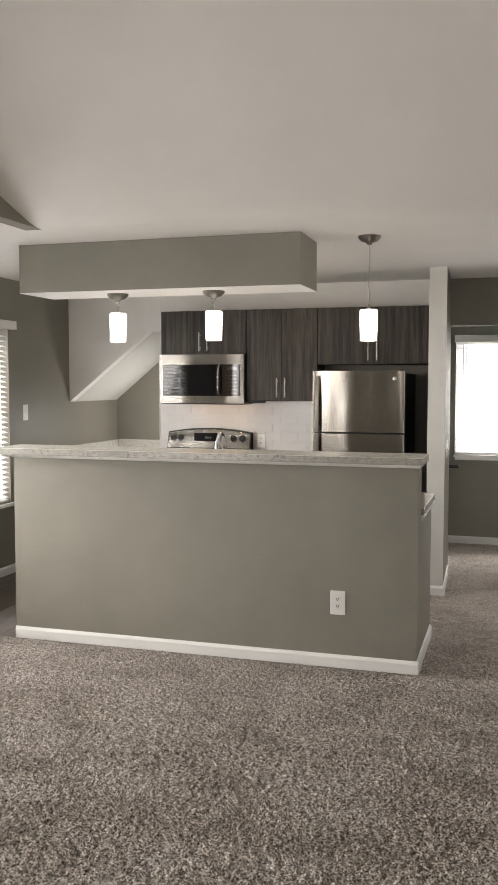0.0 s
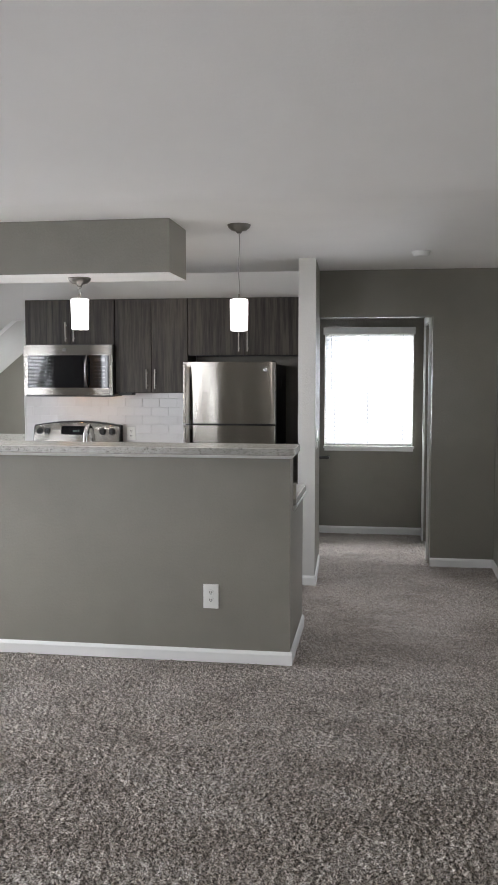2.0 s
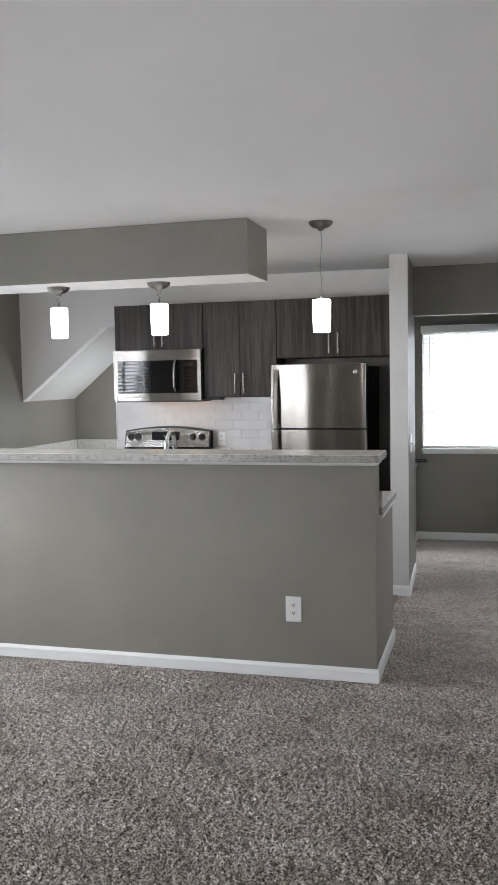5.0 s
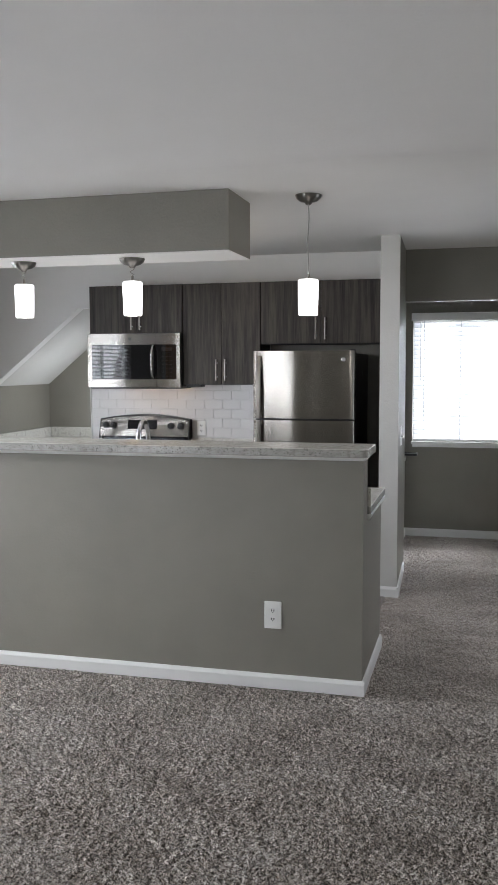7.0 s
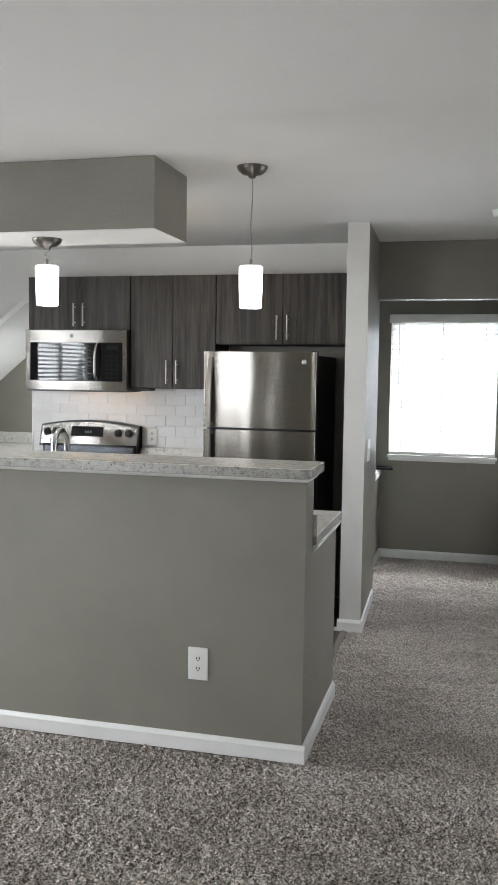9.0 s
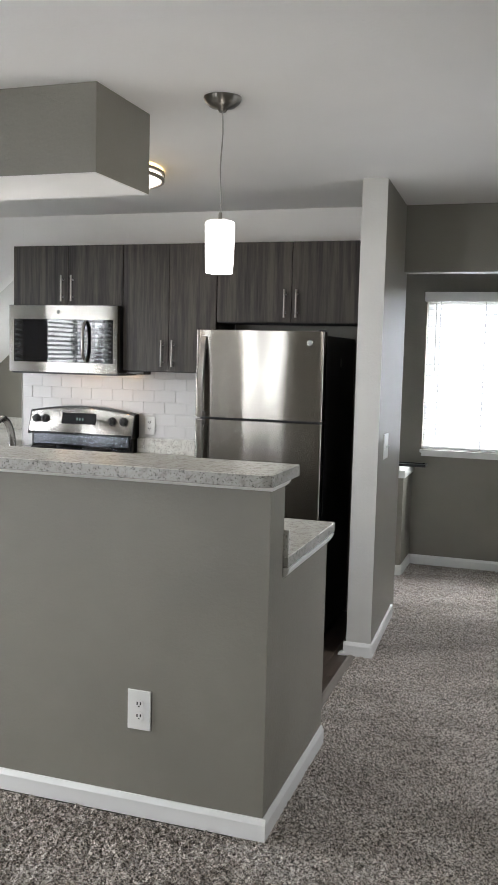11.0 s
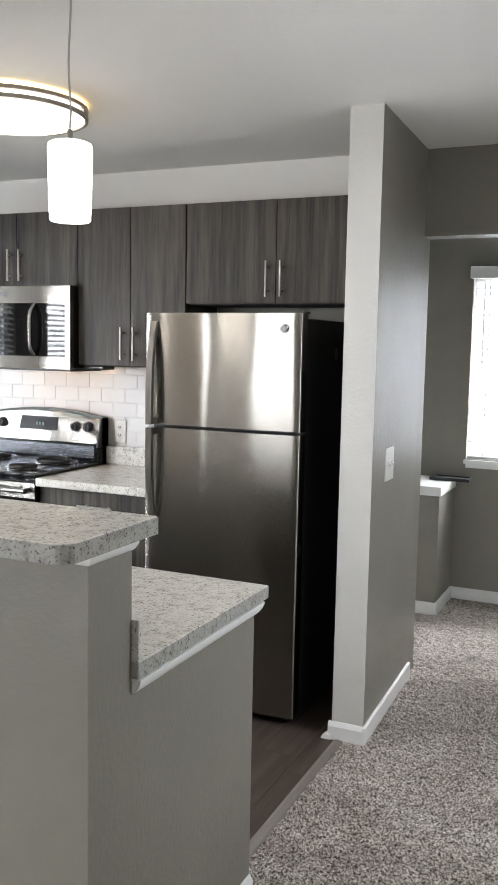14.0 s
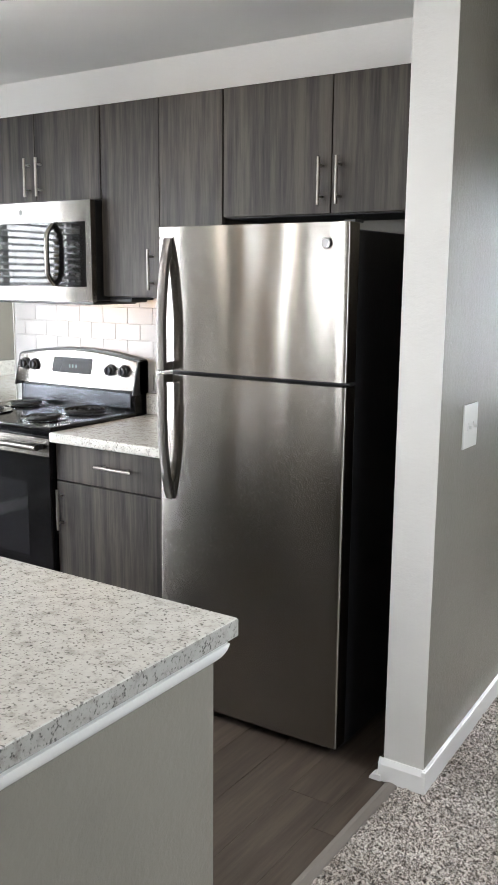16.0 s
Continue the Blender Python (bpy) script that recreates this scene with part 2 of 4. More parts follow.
def add_tube(bm, pts, r, n=12, cap=True):
    pts = [Vector(p) for p in pts]
    rings = []
    up = None
    for i, p in enumerate(pts):
        d = (pts[min(i + 1, len(pts) - 1)] - pts[max(i - 1, 0)]).normalized()
        if up is None:
            up = Vector((0, 0, 1)) if abs(d.z) < 0.9 else Vector((1, 0, 0))
        a = d.cross(up).normalized()
        up = a.cross(d).normalized()
        rr = r[i] if isinstance(r, (list, tuple)) else r
        rings.append([bm.verts.new(p + a * rr * math.cos(k * 2 * math.pi / n) + up * rr * math.sin(k * 2 * math.pi / n)) for k in range(n)])
    for q, s in zip(rings, rings[1:]):
        for k in range(n):
            bm.faces.new((q[k], q[(k + 1) % n], s[(k + 1) % n], s[k]))
    if cap:
        bm.faces.new(rings[0][::-1])
        bm.faces.new(rings[-1])
    return bm


def tube(name, pts, r, mat, parent=None, n=12, label=""):
    bm = add_tube(bmesh.new(), pts, r, n)
    bmesh.ops.recalc_face_normals(bm, faces=bm.faces)
    return part(name, bm, mat, parent, label, smooth=40)


def lathe(name, profile, centre, mat, parent=None, n=40, axis="z", label="", stretch=(1, 1)):
    """A turned shape; profile: (radius, height) pairs."""
    bm = bmesh.new()
    rings = []
    for r, h in profile:
        if r < 1e-5:
            rings.append([bm.verts.new((0, 0, h))])
        else:
            rings.append([bm.verts.new((r * math.cos(k * 2 * math.pi / n) * stretch[0], r * math.sin(k * 2 * math.pi / n) * stretch[1], h)) for k in range(n)])
    for q, s in zip(rings, rings[1:]):
        for k in range(n):
            a, c = q[k % len(q)], q[(k + 1) % len(q)]
            d, e = s[k % len(s)], s[(k + 1) % len(s)]
            vs = [a, c, e, d]
            vs = [v for i, v in enumerate(vs) if v not in vs[:i]]
            if len(vs) > 2:
                bm.faces.new(vs)
    if axis == "y":
        bmesh.ops.rotate(bm, verts=bm.verts, matrix=Matrix.Rotation(radians(90), 3, "X"))
    if axis == "x":
        bmesh.ops.rotate(bm, verts=bm.verts, matrix=Matrix.Rotation(radians(90), 3, "Y"))
    bmesh.ops.translate(bm, verts=bm.verts, vec=centre)
    bmesh.ops.recalc_face_normals(bm, faces=bm.faces)
    return part(name, bm, mat, parent, label, smooth=35)


def add_prism(bm, outline, lo, hi, axis="x", bevel=0.0):
    """A flat outline pushed along an axis from lo to hi; outline in the other two axes in their order."""
    def at(a, b, c):
        return {"x": (c, a, b), "y": (a, c, b), "z": (a, b, c)}[axis]
    p = [bm.verts.new(at(a, b, lo)) for a, b in outline]
    q = [bm.verts.new(at(a, b, hi)) for a, b in outline]
    n = len(p)
    fs = [bm.faces.new(p), bm.faces.new(q[::-1])]
    for i in range(n):
        fs.append(bm.faces.new((p[i], q[i], q[(i + 1) % n], p[(i + 1) % n])))
    bmesh.ops.recalc_face_normals(bm, faces=fs)
    if bevel:
        bmesh.ops.bevel(bm, geom=list({e for f in fs for e in f.edges}), offset=bevel, segments=2, affect="EDGES", profile=0.5)
    return bm


def prism(name, outline, lo, hi, axis, mat, parent=None, bevel=0.0, label="", kind=""):
    return part(name, add_prism(bmesh.new(), outline, lo, hi, axis, bevel), mat, parent, label, kind, smooth=35 if bevel else 0)


def wall_with_hole(name, b, hole, axis, mat):
    """A wall box b = x0,x1,y0,y1,z0,z1 with one rectangular hole (a0, a1, z0, z1) along its long axis."""
    x0, x1, y0, y1, z0, z1 = b
    a0, a1, c0, c1 = hole
    bm = bmesh.new()
    if axis == "x":
        for q in ((x0, a0, z0, z1), (a1, x1, z0, z1), (a0, a1, z0, c0), (a0, a1, c1, z1)):
            if q[1] - q[0] > 1e-4 and q[3] - q[2] > 1e-4:
                add_box(bm, q[0], q[1], y0, y1, q[2], q[3])
    else:
        for q in ((y0, a0, z0, z1), (a1, y1, z0, z1), (a0, a1, z0, c0), (a0, a1, c1, z1)):
            if q[1] - q[0] > 1e-4 and q[3] - q[2] > 1e-4:
                add_box(bm, x0, x1, q[0], q[1], q[2], q[3])
    return part(name, bm, mat, kind="structure")

# ---- the rooms ----
H = 2.465          # flat ceiling
HB = 2.452         # the same ceiling over the kitchen and hall
XL, XR = -3.554, 1.40
YK = 2.695         # back wall of the kitchen
YH = 2.685         # wall with the opening
YW = 4.14          # end wall of the hall
YB = -7.0          # wall behind the start

box("ground", (-30, 30, -30, 30, -3.2, -3.1), material("ground_grass", (0.08, 0.1, 0.05), 0.9)[0], kind="structure")
floor = box("floor", (XL - 0.15, XR + 0.15, YB - 0.15, YW + 0.15, -0.2, -0.018), GROUT, kind="structure")
carpet = part("carpet", add_box(add_box(add_box(bmesh.new(), XL, XR, YB, -0.002, -0.0175, -0.0155), -0.115, XR, -0.0015, YH + 0.06, -0.0175, -0.0155), -1.5, 1.0, YH + 0.0605, YW, -0.0175, -0.0155), CARPET, kind="structure")



def pile(name, x0, x1, y0, y1, step=0.0063):
    """Twisted carpet pile: a fine uneven sheet of tufts."""
    nx, ny = int((x1 - x0) / step), int((y1 - y0) / step)
    g = np.random.RandomState(nx + ny)
    X, Y = np.meshgrid(np.linspace(x0, x1, nx), np.linspace(y0, y1, ny))
    raw = g.uniform(0, 1, X.shape)
    soft = (raw + np.roll(raw, 1, 0) + np.roll(raw, 1, 1) + np.roll(np.roll(raw, 1, 0), 1, 1)) / 4
    lay = np.sin(X * 3.1 + 1.7 * np.sin(Y * 2.3)) * np.sin(Y * 4.3 + 1.3 * np.sin(X * 2.9))
    Z = -0.0115 + 0.006 * raw + 0.0135 * np.clip((soft - 0.2) / 0.6, 0, 1) + 0.0015 * lay
    jx, jy = g.uniform(-0.45, 0.45, X.shape) * step, g.uniform(-0.45, 0.45, X.shape) * step
    Z[:, [0, -1]] = Z[[0, -1], :] = -0.003
    jx[:, [0, -1]] = 0
    jy[[0, -1], :] = 0
    co = np.stack([X + jx, Y + jy, Z], -1).reshape(-1, 3)
    i = np.arange(nx * ny).reshape(ny, nx)
    quads = np.stack([i[:-1, :-1], i[:-1, 1:], i[1:, 1:], i[1:, :-1]], -1).reshape(-1, 4)
    me = bpy.data.meshes.new(name)
    me.vertices.add(len(co))
    me.vertices.foreach_set("co", co.ravel())
    me.loops.add(quads.size)
    me.loops.foreach_set("vertex_index", quads.ravel())
    me.polygons.add(len(quads))
    me.polygons.foreach_set("loop_start", np.arange(0, quads.size, 4))
    me.update(calc_edges=True)
    me.materials.append(CARPET)
    return tagged(new(name, me), "grey-brown twisted pile carpet covering the floor", "carpet", "", "stuff")


pile("carpet_pile", -3.0, XR, -3.0, -0.003)
pile("carpet_pile", -0.094, XR, -0.0025, YH - 0.001)
pile("carpet_pile", -0.5, 0.885, YH - 0.0005, YW, 0.009)
# walls
LEFT_HOLES = ((-6.85, -5.35, 0.5, 2.2), (-3.55, -3.15, 0.4, 2.3), (-1.25, 0.05, 0.6, 2.05), (0.45, 1.65, 0.6, 2.05))
YR = 3.73          # back of the recess under the stairs
bm = bmesh.new()
y0 = YB
for h0, h1, c0, c1 in LEFT_HOLES:
    add_box(bm, XL - 0.14, XL, y0, h0, 0, 4.2)
    add_box(bm, XL - 0.14, XL, h0, h1, 0, c0)
    add_box(bm, XL - 0.14, XL, h0, h1, c1, 4.2)
    y0 = h1
add_box(bm, XL - 0.14, XL, y0, YR + 0.1, 0, 4.2)
part("wall_left", bm, WALL, kind="structure")
box("wall_kitchen_back", (-2.630, -0.145, YK, YK + 0.12, 0, H), CEIL, kind="structure")
prism("wall_over_recess", [(XL, 1.417), (-2.737, 2.068), (-2.6305, 2.068), (-2.6305, H), (XL, H)], YK, YK + 0.10, "y", CEIL, kind="structure")
box("wall_recess_back", (XL, -2.53, YR, YR + 0.1, 0, H), WALL, kind="structure")
box("wall_recess_side", (-2.629, -2.53, YK + 0.121, YR, 0, H), WALL, kind="structure")
prism("ceiling_recess", [(XL, 1.4165), (-2.53, 2.255), (-2.53, 2.345), (XL, 1.5)], YK + 0.1005, YR, "y", PALE, kind="structure")
# the hole is assumed and unseen; it lets the side fill in
wall_with_hole("wall_right", (XR, XR + 0.14, YB, YH + 0.12, 0, 4.2), (0.6, 1.6, 0.75, 2.05), "y", WALL)
bm = bmesh.new()
x0 = XL - 0.14
# the second hole is an added one, for the unseen rear fill
for h0, h1, c0, c1 in ((-3.45, -2.9, 0.3, 2.35), (-0.3, 1.2, 0.25, 2.35)):
    add_box(bm, x0, h0, YB - 0.14, YB, 0, 4.6)
    add_box(bm, h0, h1, YB - 0.14, YB, 0, c0)
    add_box(bm, h0, h1, YB - 0.14, YB, c1, 4.6)
    x0 = h1
add_box(bm, x0, XR + 0.14, YB - 0.14, YB, 0, 4.6)
part("wall_rear", bm, WALL, kind="structure")
wall_with_hole("wall_opening", (-0.145, XR, YH, YH + 0.115, 0, H), (-0.046, 0.885, 0, 2.067), "x", WALL)
prism("wall_fridge_end", [(-0.145, 1.885), (-0.016, 1.885), (-0.044, YH), (-0.145, YH)], 0, H, "z", WALL, kind="structure")
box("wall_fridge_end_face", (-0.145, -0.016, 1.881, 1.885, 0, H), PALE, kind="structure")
wall_with_hole("wall_hall_end", (-1.6, 1.2, YW, YW + 0.14, 0, H), (-0.088, 0.785, 0.885, 2.0), "x", WALL)
wall_with_hole("wall_hall_right", (0.885, 1.0, YH + 0.115, YW, 0, H), (3.0, 3.82, 0, 2.05), "y", WALL)
box("wall_hall_left", (-1.6, -1.5, YH + 0.115, YW, 0, H), WALL, kind="structure")

box("wall_alcove_lining", (-1.0895, -0.1455, YK - 0.004, YK, 0, 1.80), WALL, kind="structure")
# half wall and its end
half = part("wall_half", add_prism(bmesh.new(), [(0.012, 0), (0.012, 1.148), (0.168, 1.148), (0.168, 0)], -2.507, -0.013, "x"), WALL, kind="structure")
box("wall_half_end", (-0.11, -0.013, 0.168, 0.795, 0, 0.855), WALL, kind="structure")

# ceilings
ceil = bmesh.new()
sag = [(-0.31, H), (0.6, H), (2.0, HB), (YW, HB), (YW, H + 0.1), (-0.31, H + 0.1)]
add_prism(ceil, sag, -2.1, XR, "x")
add_prism(ceil, sag[:3] + [(YR, HB), (YR, H + 0.1), (-0.31, H + 0.1)], XL, -2.1, "x")
add_box(ceil, XL, -2.2, YB, -0.31, H, H + 0.1)
part("ceiling", ceil, CEIL, kind="structure")
SL = 0.34
zt = H + SL * (-0.31 - YB)
bend = [0.0, 0.03, 0.06, 0.09, 0.13, 0.17, 0.22, 0.28, 0.36, 0.46, 0.6, 0.8, 1.1, -0.3105 - YB]
line = [(-0.3105 - d, H + SL * (math.sqrt(d * d + 0.0144) - 0.12)) for d in bend]
part("ceiling_sloped", add_prism(bmesh.new(), line + [(y, z + 0.1) for y, z in reversed(line)], -2.0995, XR, "x"), CEIL, kind="structure", smooth=30)
part("wall_gable", add_prism(bmesh.new(), [(-0.3105, H), (YB, H), (YB, zt + 0.15), (-0.3105, H + 0.15)], -2.1995, -2.1, "x"), WALL, kind="structure")
box("soffit", (-2.53, -0.71, 0.157, 0.581, 2.166, H - 0.001), WALL, kind="structure")
box("soffit_underside", (-2.528, -0.712, 0.159, 0.579, 2.163, 2.166), CEIL, kind="structure")


def baseboard(name, x0, y0, x1, y1, side, h=0.073):
    """A moulded board along a wall; side is the way it faces."""
    t = 0.013
    prof = [(0, 0), (t, 0), (t, h - 0.018), (t * 0.55, h - 0.006), (t * 0.3, h), (0, h)]
    bm = bmesh.new()
    s = side
    if y0 == y1:
        add_prism(bm, [(y0 + s * a, b) for a, b in prof], x0, x1, "x")
    else:
        add_prism(bm, [(x0 + s * a, b) for a, b in prof], y0, y1, "y")
    return part(name, bm, TRIM, kind="structure")


baseboard("baseboard", -2.507, 0.012, 0.0, 0.012, -1)
baseboard("baseboard", -0.013, 0.0125, -0.013, 0.795, 1)
baseboard("baseboard", -0.158, 1.881, -0.003, 1.881, -1)
part("baseboard", add_prism(bmesh.new(), [(-0.018, 1.8685), (-0.003, 1.8685), (-0.031, YH), (-0.046, YH)], 0, 0.072, "z", 0.003), TRIM, kind="structure")
prism("shoe_moulding", [(-0.146, 0.0), (-0.185, 0.0), (-0.183, 0.008), (-0.172, 0.016), (-0.146, 0.02)], 1.862, 1.90, "y", TRIM, kind="structure")
baseboard("baseboard", 0.885, YH, XR, YH, -1)
baseboard("baseboard", XR, YB, XR, YH - 0.014, -1)
baseboard("baseboard", -0.15, YW, 0.885, YW, -1)
baseboard("baseboard", XL, 0.0, XL, 2.05, 1)
baseboard("baseboard", XL, YB, XL, -0.001, 1)
baseboard("baseboard", 0.885, 3.9, 0.885, YW - 0.014, -1)
baseboard("baseboard", -0.15, 3.72, -0.15, YW - 0.014, 1)
baseboard("baseboard", -0.5, 3.72, -0.137, 3.72, -1)

# threshold
prism("threshold", [(-0.134, -0.006), (-0.130, 0.002), (-0.114, 0.006), (-0.096, 0.002), (-0.09, -0.006)], 0.796, 1.868, "y", material("grey_threshold_vinyl", (0.22, 0.195, 0.17), 0.5)[0], bevel=0, kind="structure")


# ---- things ----
def bar_pull(parent, x, y, z, length, upright=True):
    h = part("handle", add_tube(bmesh.new(), [(x, y - 0.032, z), (x, y - 0.032, z + length)] if upright else [(x, y - 0.032, z), (x + length, y - 0.032, z)], 0.006, 10), NICKEL, parent, "brushed nickel bar handle", smooth=40)
    for k in (0.17, 0.83):
        p = (x, y, z + length * k) if upright else (x + length * k, y, z)
        bm = add_tube(bmesh.new(), [p, (p[0], y - 0.032, p[2])], 0.0045, 8)
        part("standoff", bm, PULL, h, smooth=40)
    return h


def wall_cabinet(x0, x1, z0, z1, y, label, handle_z, xs=None):
    t = thing("wall_cabinet", ((x0 + x1) / 2, YK - 0.01, z0), label, "cabinet", "kitchen wall cabinets")
    box("body", (x0 + 0.001, x1 - 0.001, y + 0.02, YK - 0.011, z0, z1), WOOD, t, 0.001)
    # near-black sheet that paints the shade under the cabinet
    box("underside_shade", (x0 + 0.002, x1 - 0.002, y + 0.02, YK - 0.02, z0 - 0.003, z0 - 0.0002), SHADE_BLACK, t)
    mid = (x0 + x1) / 2 if xs is None else xs
    for a, b, hx in ((x0, mid, mid - 0.035), (mid, x1, mid + 0.035)):
        d = box("door", (a + 0.0017, b - 0.0017, y, y + 0.019, z0 + 0.002, z1 - 0.002), WOOD, t, 0.0015)
        bar_pull(d, hx, y, z0 + handle_z, 0.16)
    return t


YC = 2.345

wall_cabinet(-2.475, -1.703, 1.842, 2.213, YC, "dark grey wood-grain wall cabinet over the microwave", 0.025, xs=-2.08)
wall_cabinet(-1.700, -1.090, 1.447, 2.213, YC, "tall dark grey wood-grain wall cabinet with two doors beside the microwave", 0.03, xs=-1.394)
wall_cabinet(-1.087, -0.150, 1.750, 2.213, YC, "wide dark grey wood-grain wall cabinet over the fridge", 0.03, xs=-0.630)


bracket = thing("cabinet_lamp", (-1.62, 2.45, 1.425), "small black under-cabinet fitting below the tall wall cabinet", "fitting")
part("case", add_box(bmesh.new(), -1.685, -1.565, 2.37, 2.47, 1.424, 1.4435, bevel=0.004), BLACKPLASTIC, bracket, smooth=35)


def fridge():
    x0, x1, y = -1.030, -0.316, 1.879
    t = thing("refrigerator", ((x0 + x1) / 2, 2.3, 0), "tall stainless steel top-freezer refrigerator with black sides beside the end wall", "refrigerator")
    box("body", (x0 + 0.004, x1 - 0.004, y + 0.075, 2.66, 0.025, 1.672), BLACKSIDE, t, 0.006, "black textured steel case")
    for name, z0, z1 in (("freezer_door", 1.222, 1.69), ("fridge_door", 0.04, 1.208)):
        outline = [(x0, y + 0.068), (x0, y + 0.016), (x0 + 0.004, y + 0.010)]
        for k in range(25):
            f = k / 24
            outline.append((x0 + 0.010 + (x1 - x0 - 0.020) * f, y + 0.007 - 0.007 * (1 - (2 * f - 1) ** 2) - 0.0008 * math.sin(f * 19) * (1 - (2 * f - 1) ** 2)))
        outline += [(x1 - 0.004, y + 0.010), (x1, y + 0.016), (x1, y + 0.068)]
        d = part(name, add_prism(bmesh.new(), outline, z0, z1, "z"), STEEL, t, "brushed stainless steel door", smooth=47)
        box("door_liner", (x0 + 0.003, x1 - 0.003, y + 0.0685, y + 0.0745, z0 + 0.004, z1 - 0.004), BLACKPLASTIC, d, 0.001)
    box("toe_grille", (x0 + 0.02, x1 - 0.02, y + 0.05, y + 0.074, 0.012, 0.038), BLACKPLASTIC, t, 0.003)
    for hz in (0.034, 1.214, 1.6945):
        box("hinge", (x1 - 0.040, x1 - 0.004, y + 0.045, y + 0.10, hz - 0.004, hz + 0.004), BLACKPLASTIC, t, 0.001)
    hx = x0 + 0.050
    for far, near in ((1.655, 1.222), (0.775, 1.209)):
        outer, inner = [], []
        for k in range(17):
            f = k / 16
            reach = 0.044 * math.sin(math.pi / 2 * min(1.0, f / 0.7)) ** 0.75
            outer.append((y - 0.004 - reach, far + (near - far) * f))
            if 0.14 < f < 0.95:
                inner.append((y - 0.004 - max(0.004, reach - 0.021), far + (near - far) * f))
        outer = [(y + 0.004, far)] + outer + [(y + 0.004, near)]
        inner = [(y + 0.004, far + (near - far) * 0.93)] + inner[::-1] + [(y + 0.004, far + (near - far) * 0.13)]
        bm = add_prism(bmesh.new(), outer + inner, hx - 0.015, hx + 0.015, "x", 0.003)
        part("handle", bm, HANDLESTEEL, t, "bowed flat stainless steel handle", smooth=40)
    lathe("badge", [(0, 0), (0.017, 0), (0.017, 0.003), (0.013, 0.004), (0, 0.004)], (x1 - 0.075, y, 1.63), CHROME, t, 24, "y", "round chrome badge")
    lathe("badge_face", [(0, 0), (0.012, 0), (0.011, 0.002), (0, 0.002)], (x1 - 0.075, y - 0.004, 1.63), BAR, t, 24, "y")
    lathe("side_badge", [(0, 0), (0.018, 0), (0.018, 0.004), (0, 0.004)], (x1 - 0.003, 2.3, 1.53), GREYPLASTIC, t, 20, "x", stretch=(1.4, 0.8))
    for fx in (x0 + 0.06, x1 - 0.06):
        lathe("foot", [(0, 0), (0.02, 0), (0.018, 0.03), (0, 0.03)], (fx, y + 0.12, 0), BLACKPLASTIC, t, 16)


fridge()


def microwave():
    x0, x1, y, z0, z1 = -2.468, -1.706, 2.285, 1.424, 1.838
    t = thing("microwave", ((x0 + x1) / 2, 2.5, z0), "stainless steel microwave with a black glass door over the range", "microwave")
    box("body", (x0 + 0.002, x1 - 0.002, y + 0.03, YK - 0.011, z0 + 0.004, z1), BLACKPLASTIC, t, 0.003, "black case")
    dx = x1 - 0.195
    # door frame round the glass
    for n, a, b, seam in (("door", x0, dx, 0.035), ("control_panel", dx + 0.002, x1, 0.03)):
        bm = bmesh.new()
        gx0, gx1, gz0, gz1 = (a + 0.035, b, z0 + 0.062, z1 - 0.085) if n == "door" else (a, b - 0.03, z0 + 0.062, z1 - 0.085)
        add_box(bm, a, b, y, y + 0.029, gz1, z1)
        add_box(bm, a, b, y, y + 0.029, z0, gz0)
        if n == "door":
            add_box(bm, a, gx0, y, y + 0.029, gz0, gz1)
        else:
            add_box(bm, gx1, b, y, y + 0.029, gz0, gz1)
        d = part(n, bm, STEEL, t, "stainless steel frame")
        box("glass", (gx0, gx1, y + 0.003, y + 0.028, gz0, gz1), BLACKGLASS, d, 0, "black glass panel")
        if n == "control_panel":
            for r in range(6):
                for c in range(3):
                    box("button", (gx0 + 0.04 + c * 0.034, gx0 + 0.062 + c * 0.034, y + 0.002, y + 0.003, gz0 + 0.02 + r * 0.03, gz0 + 0.028 + r * 0.03), DIMPRINT, d)
            box("display", (gx0 + 0.04, gx0 + 0.13, y + 0.002, y + 0.003, gz1 - 0.05, gz1 - 0.02), DIMPRINT, d)
        else:
            lathe("badge", [(0, 0), (0.013, 0), (0.012, 0.0015), (0, 0.0015)], ((a + b) / 2 + 0.07, y, z1 - 0.04), GREYPLASTIC, d, 20, "y", "small round badge")
    hx = dx - 0.022
    pts = [(hx, y - 0.034 * math.sin(math.pi * min(1, k / 12 * 5, (1 - k / 12) * 5) / 2) - 0.006 * math.sin(math.pi * k / 12), z0 + 0.07 + (z1 - z0 - 0.165) * k / 12) for k in range(13)]
    part("handle", add_tube(bmesh.new(), pts, 0.011, 12), STEEL, t, "curved stainless steel handle", smooth=50)
    box("bottom_lip", (x0 + 0.012, x1 - 0.004, y + 0.012, y + 0.28, z0 - 0.011, z0 - 0.0005), BLACKPLASTIC, t, 0.002)
    box("vent_grille", (x0 + 0.01, x1 - 0.01, y + 0.004, y + 0.028, z1 + 0.0003, z1 + 0.003), BLACKPLASTIC, t)
    box("underside_filter", (x0 + 0.1, x0 + 0.33, y + 0.1, y + 0.3, z0, z0 + 0.004), GREYPLASTIC, t)
    lathe("lamp_lens", [(0, 0), (0.03, 0), (0.03, 0.005), (0, 0.005)], (x1 - 0.2, y + 0.08, z0 - 0.002), glow("cooktop_lamp_lens", (1, 0.7, 0.4), 4), t, 16)


microwave()
point_lamp("cooktop_lamp", (-1.865, 2.47, 1.395), 0.6, (1.0, 0.62, 0.30), 0.012)
point_lamp("cooktop_lamp", (-2.17, 2.47, 1.395), 0.6, (1.0, 0.62, 0.30), 0.012)


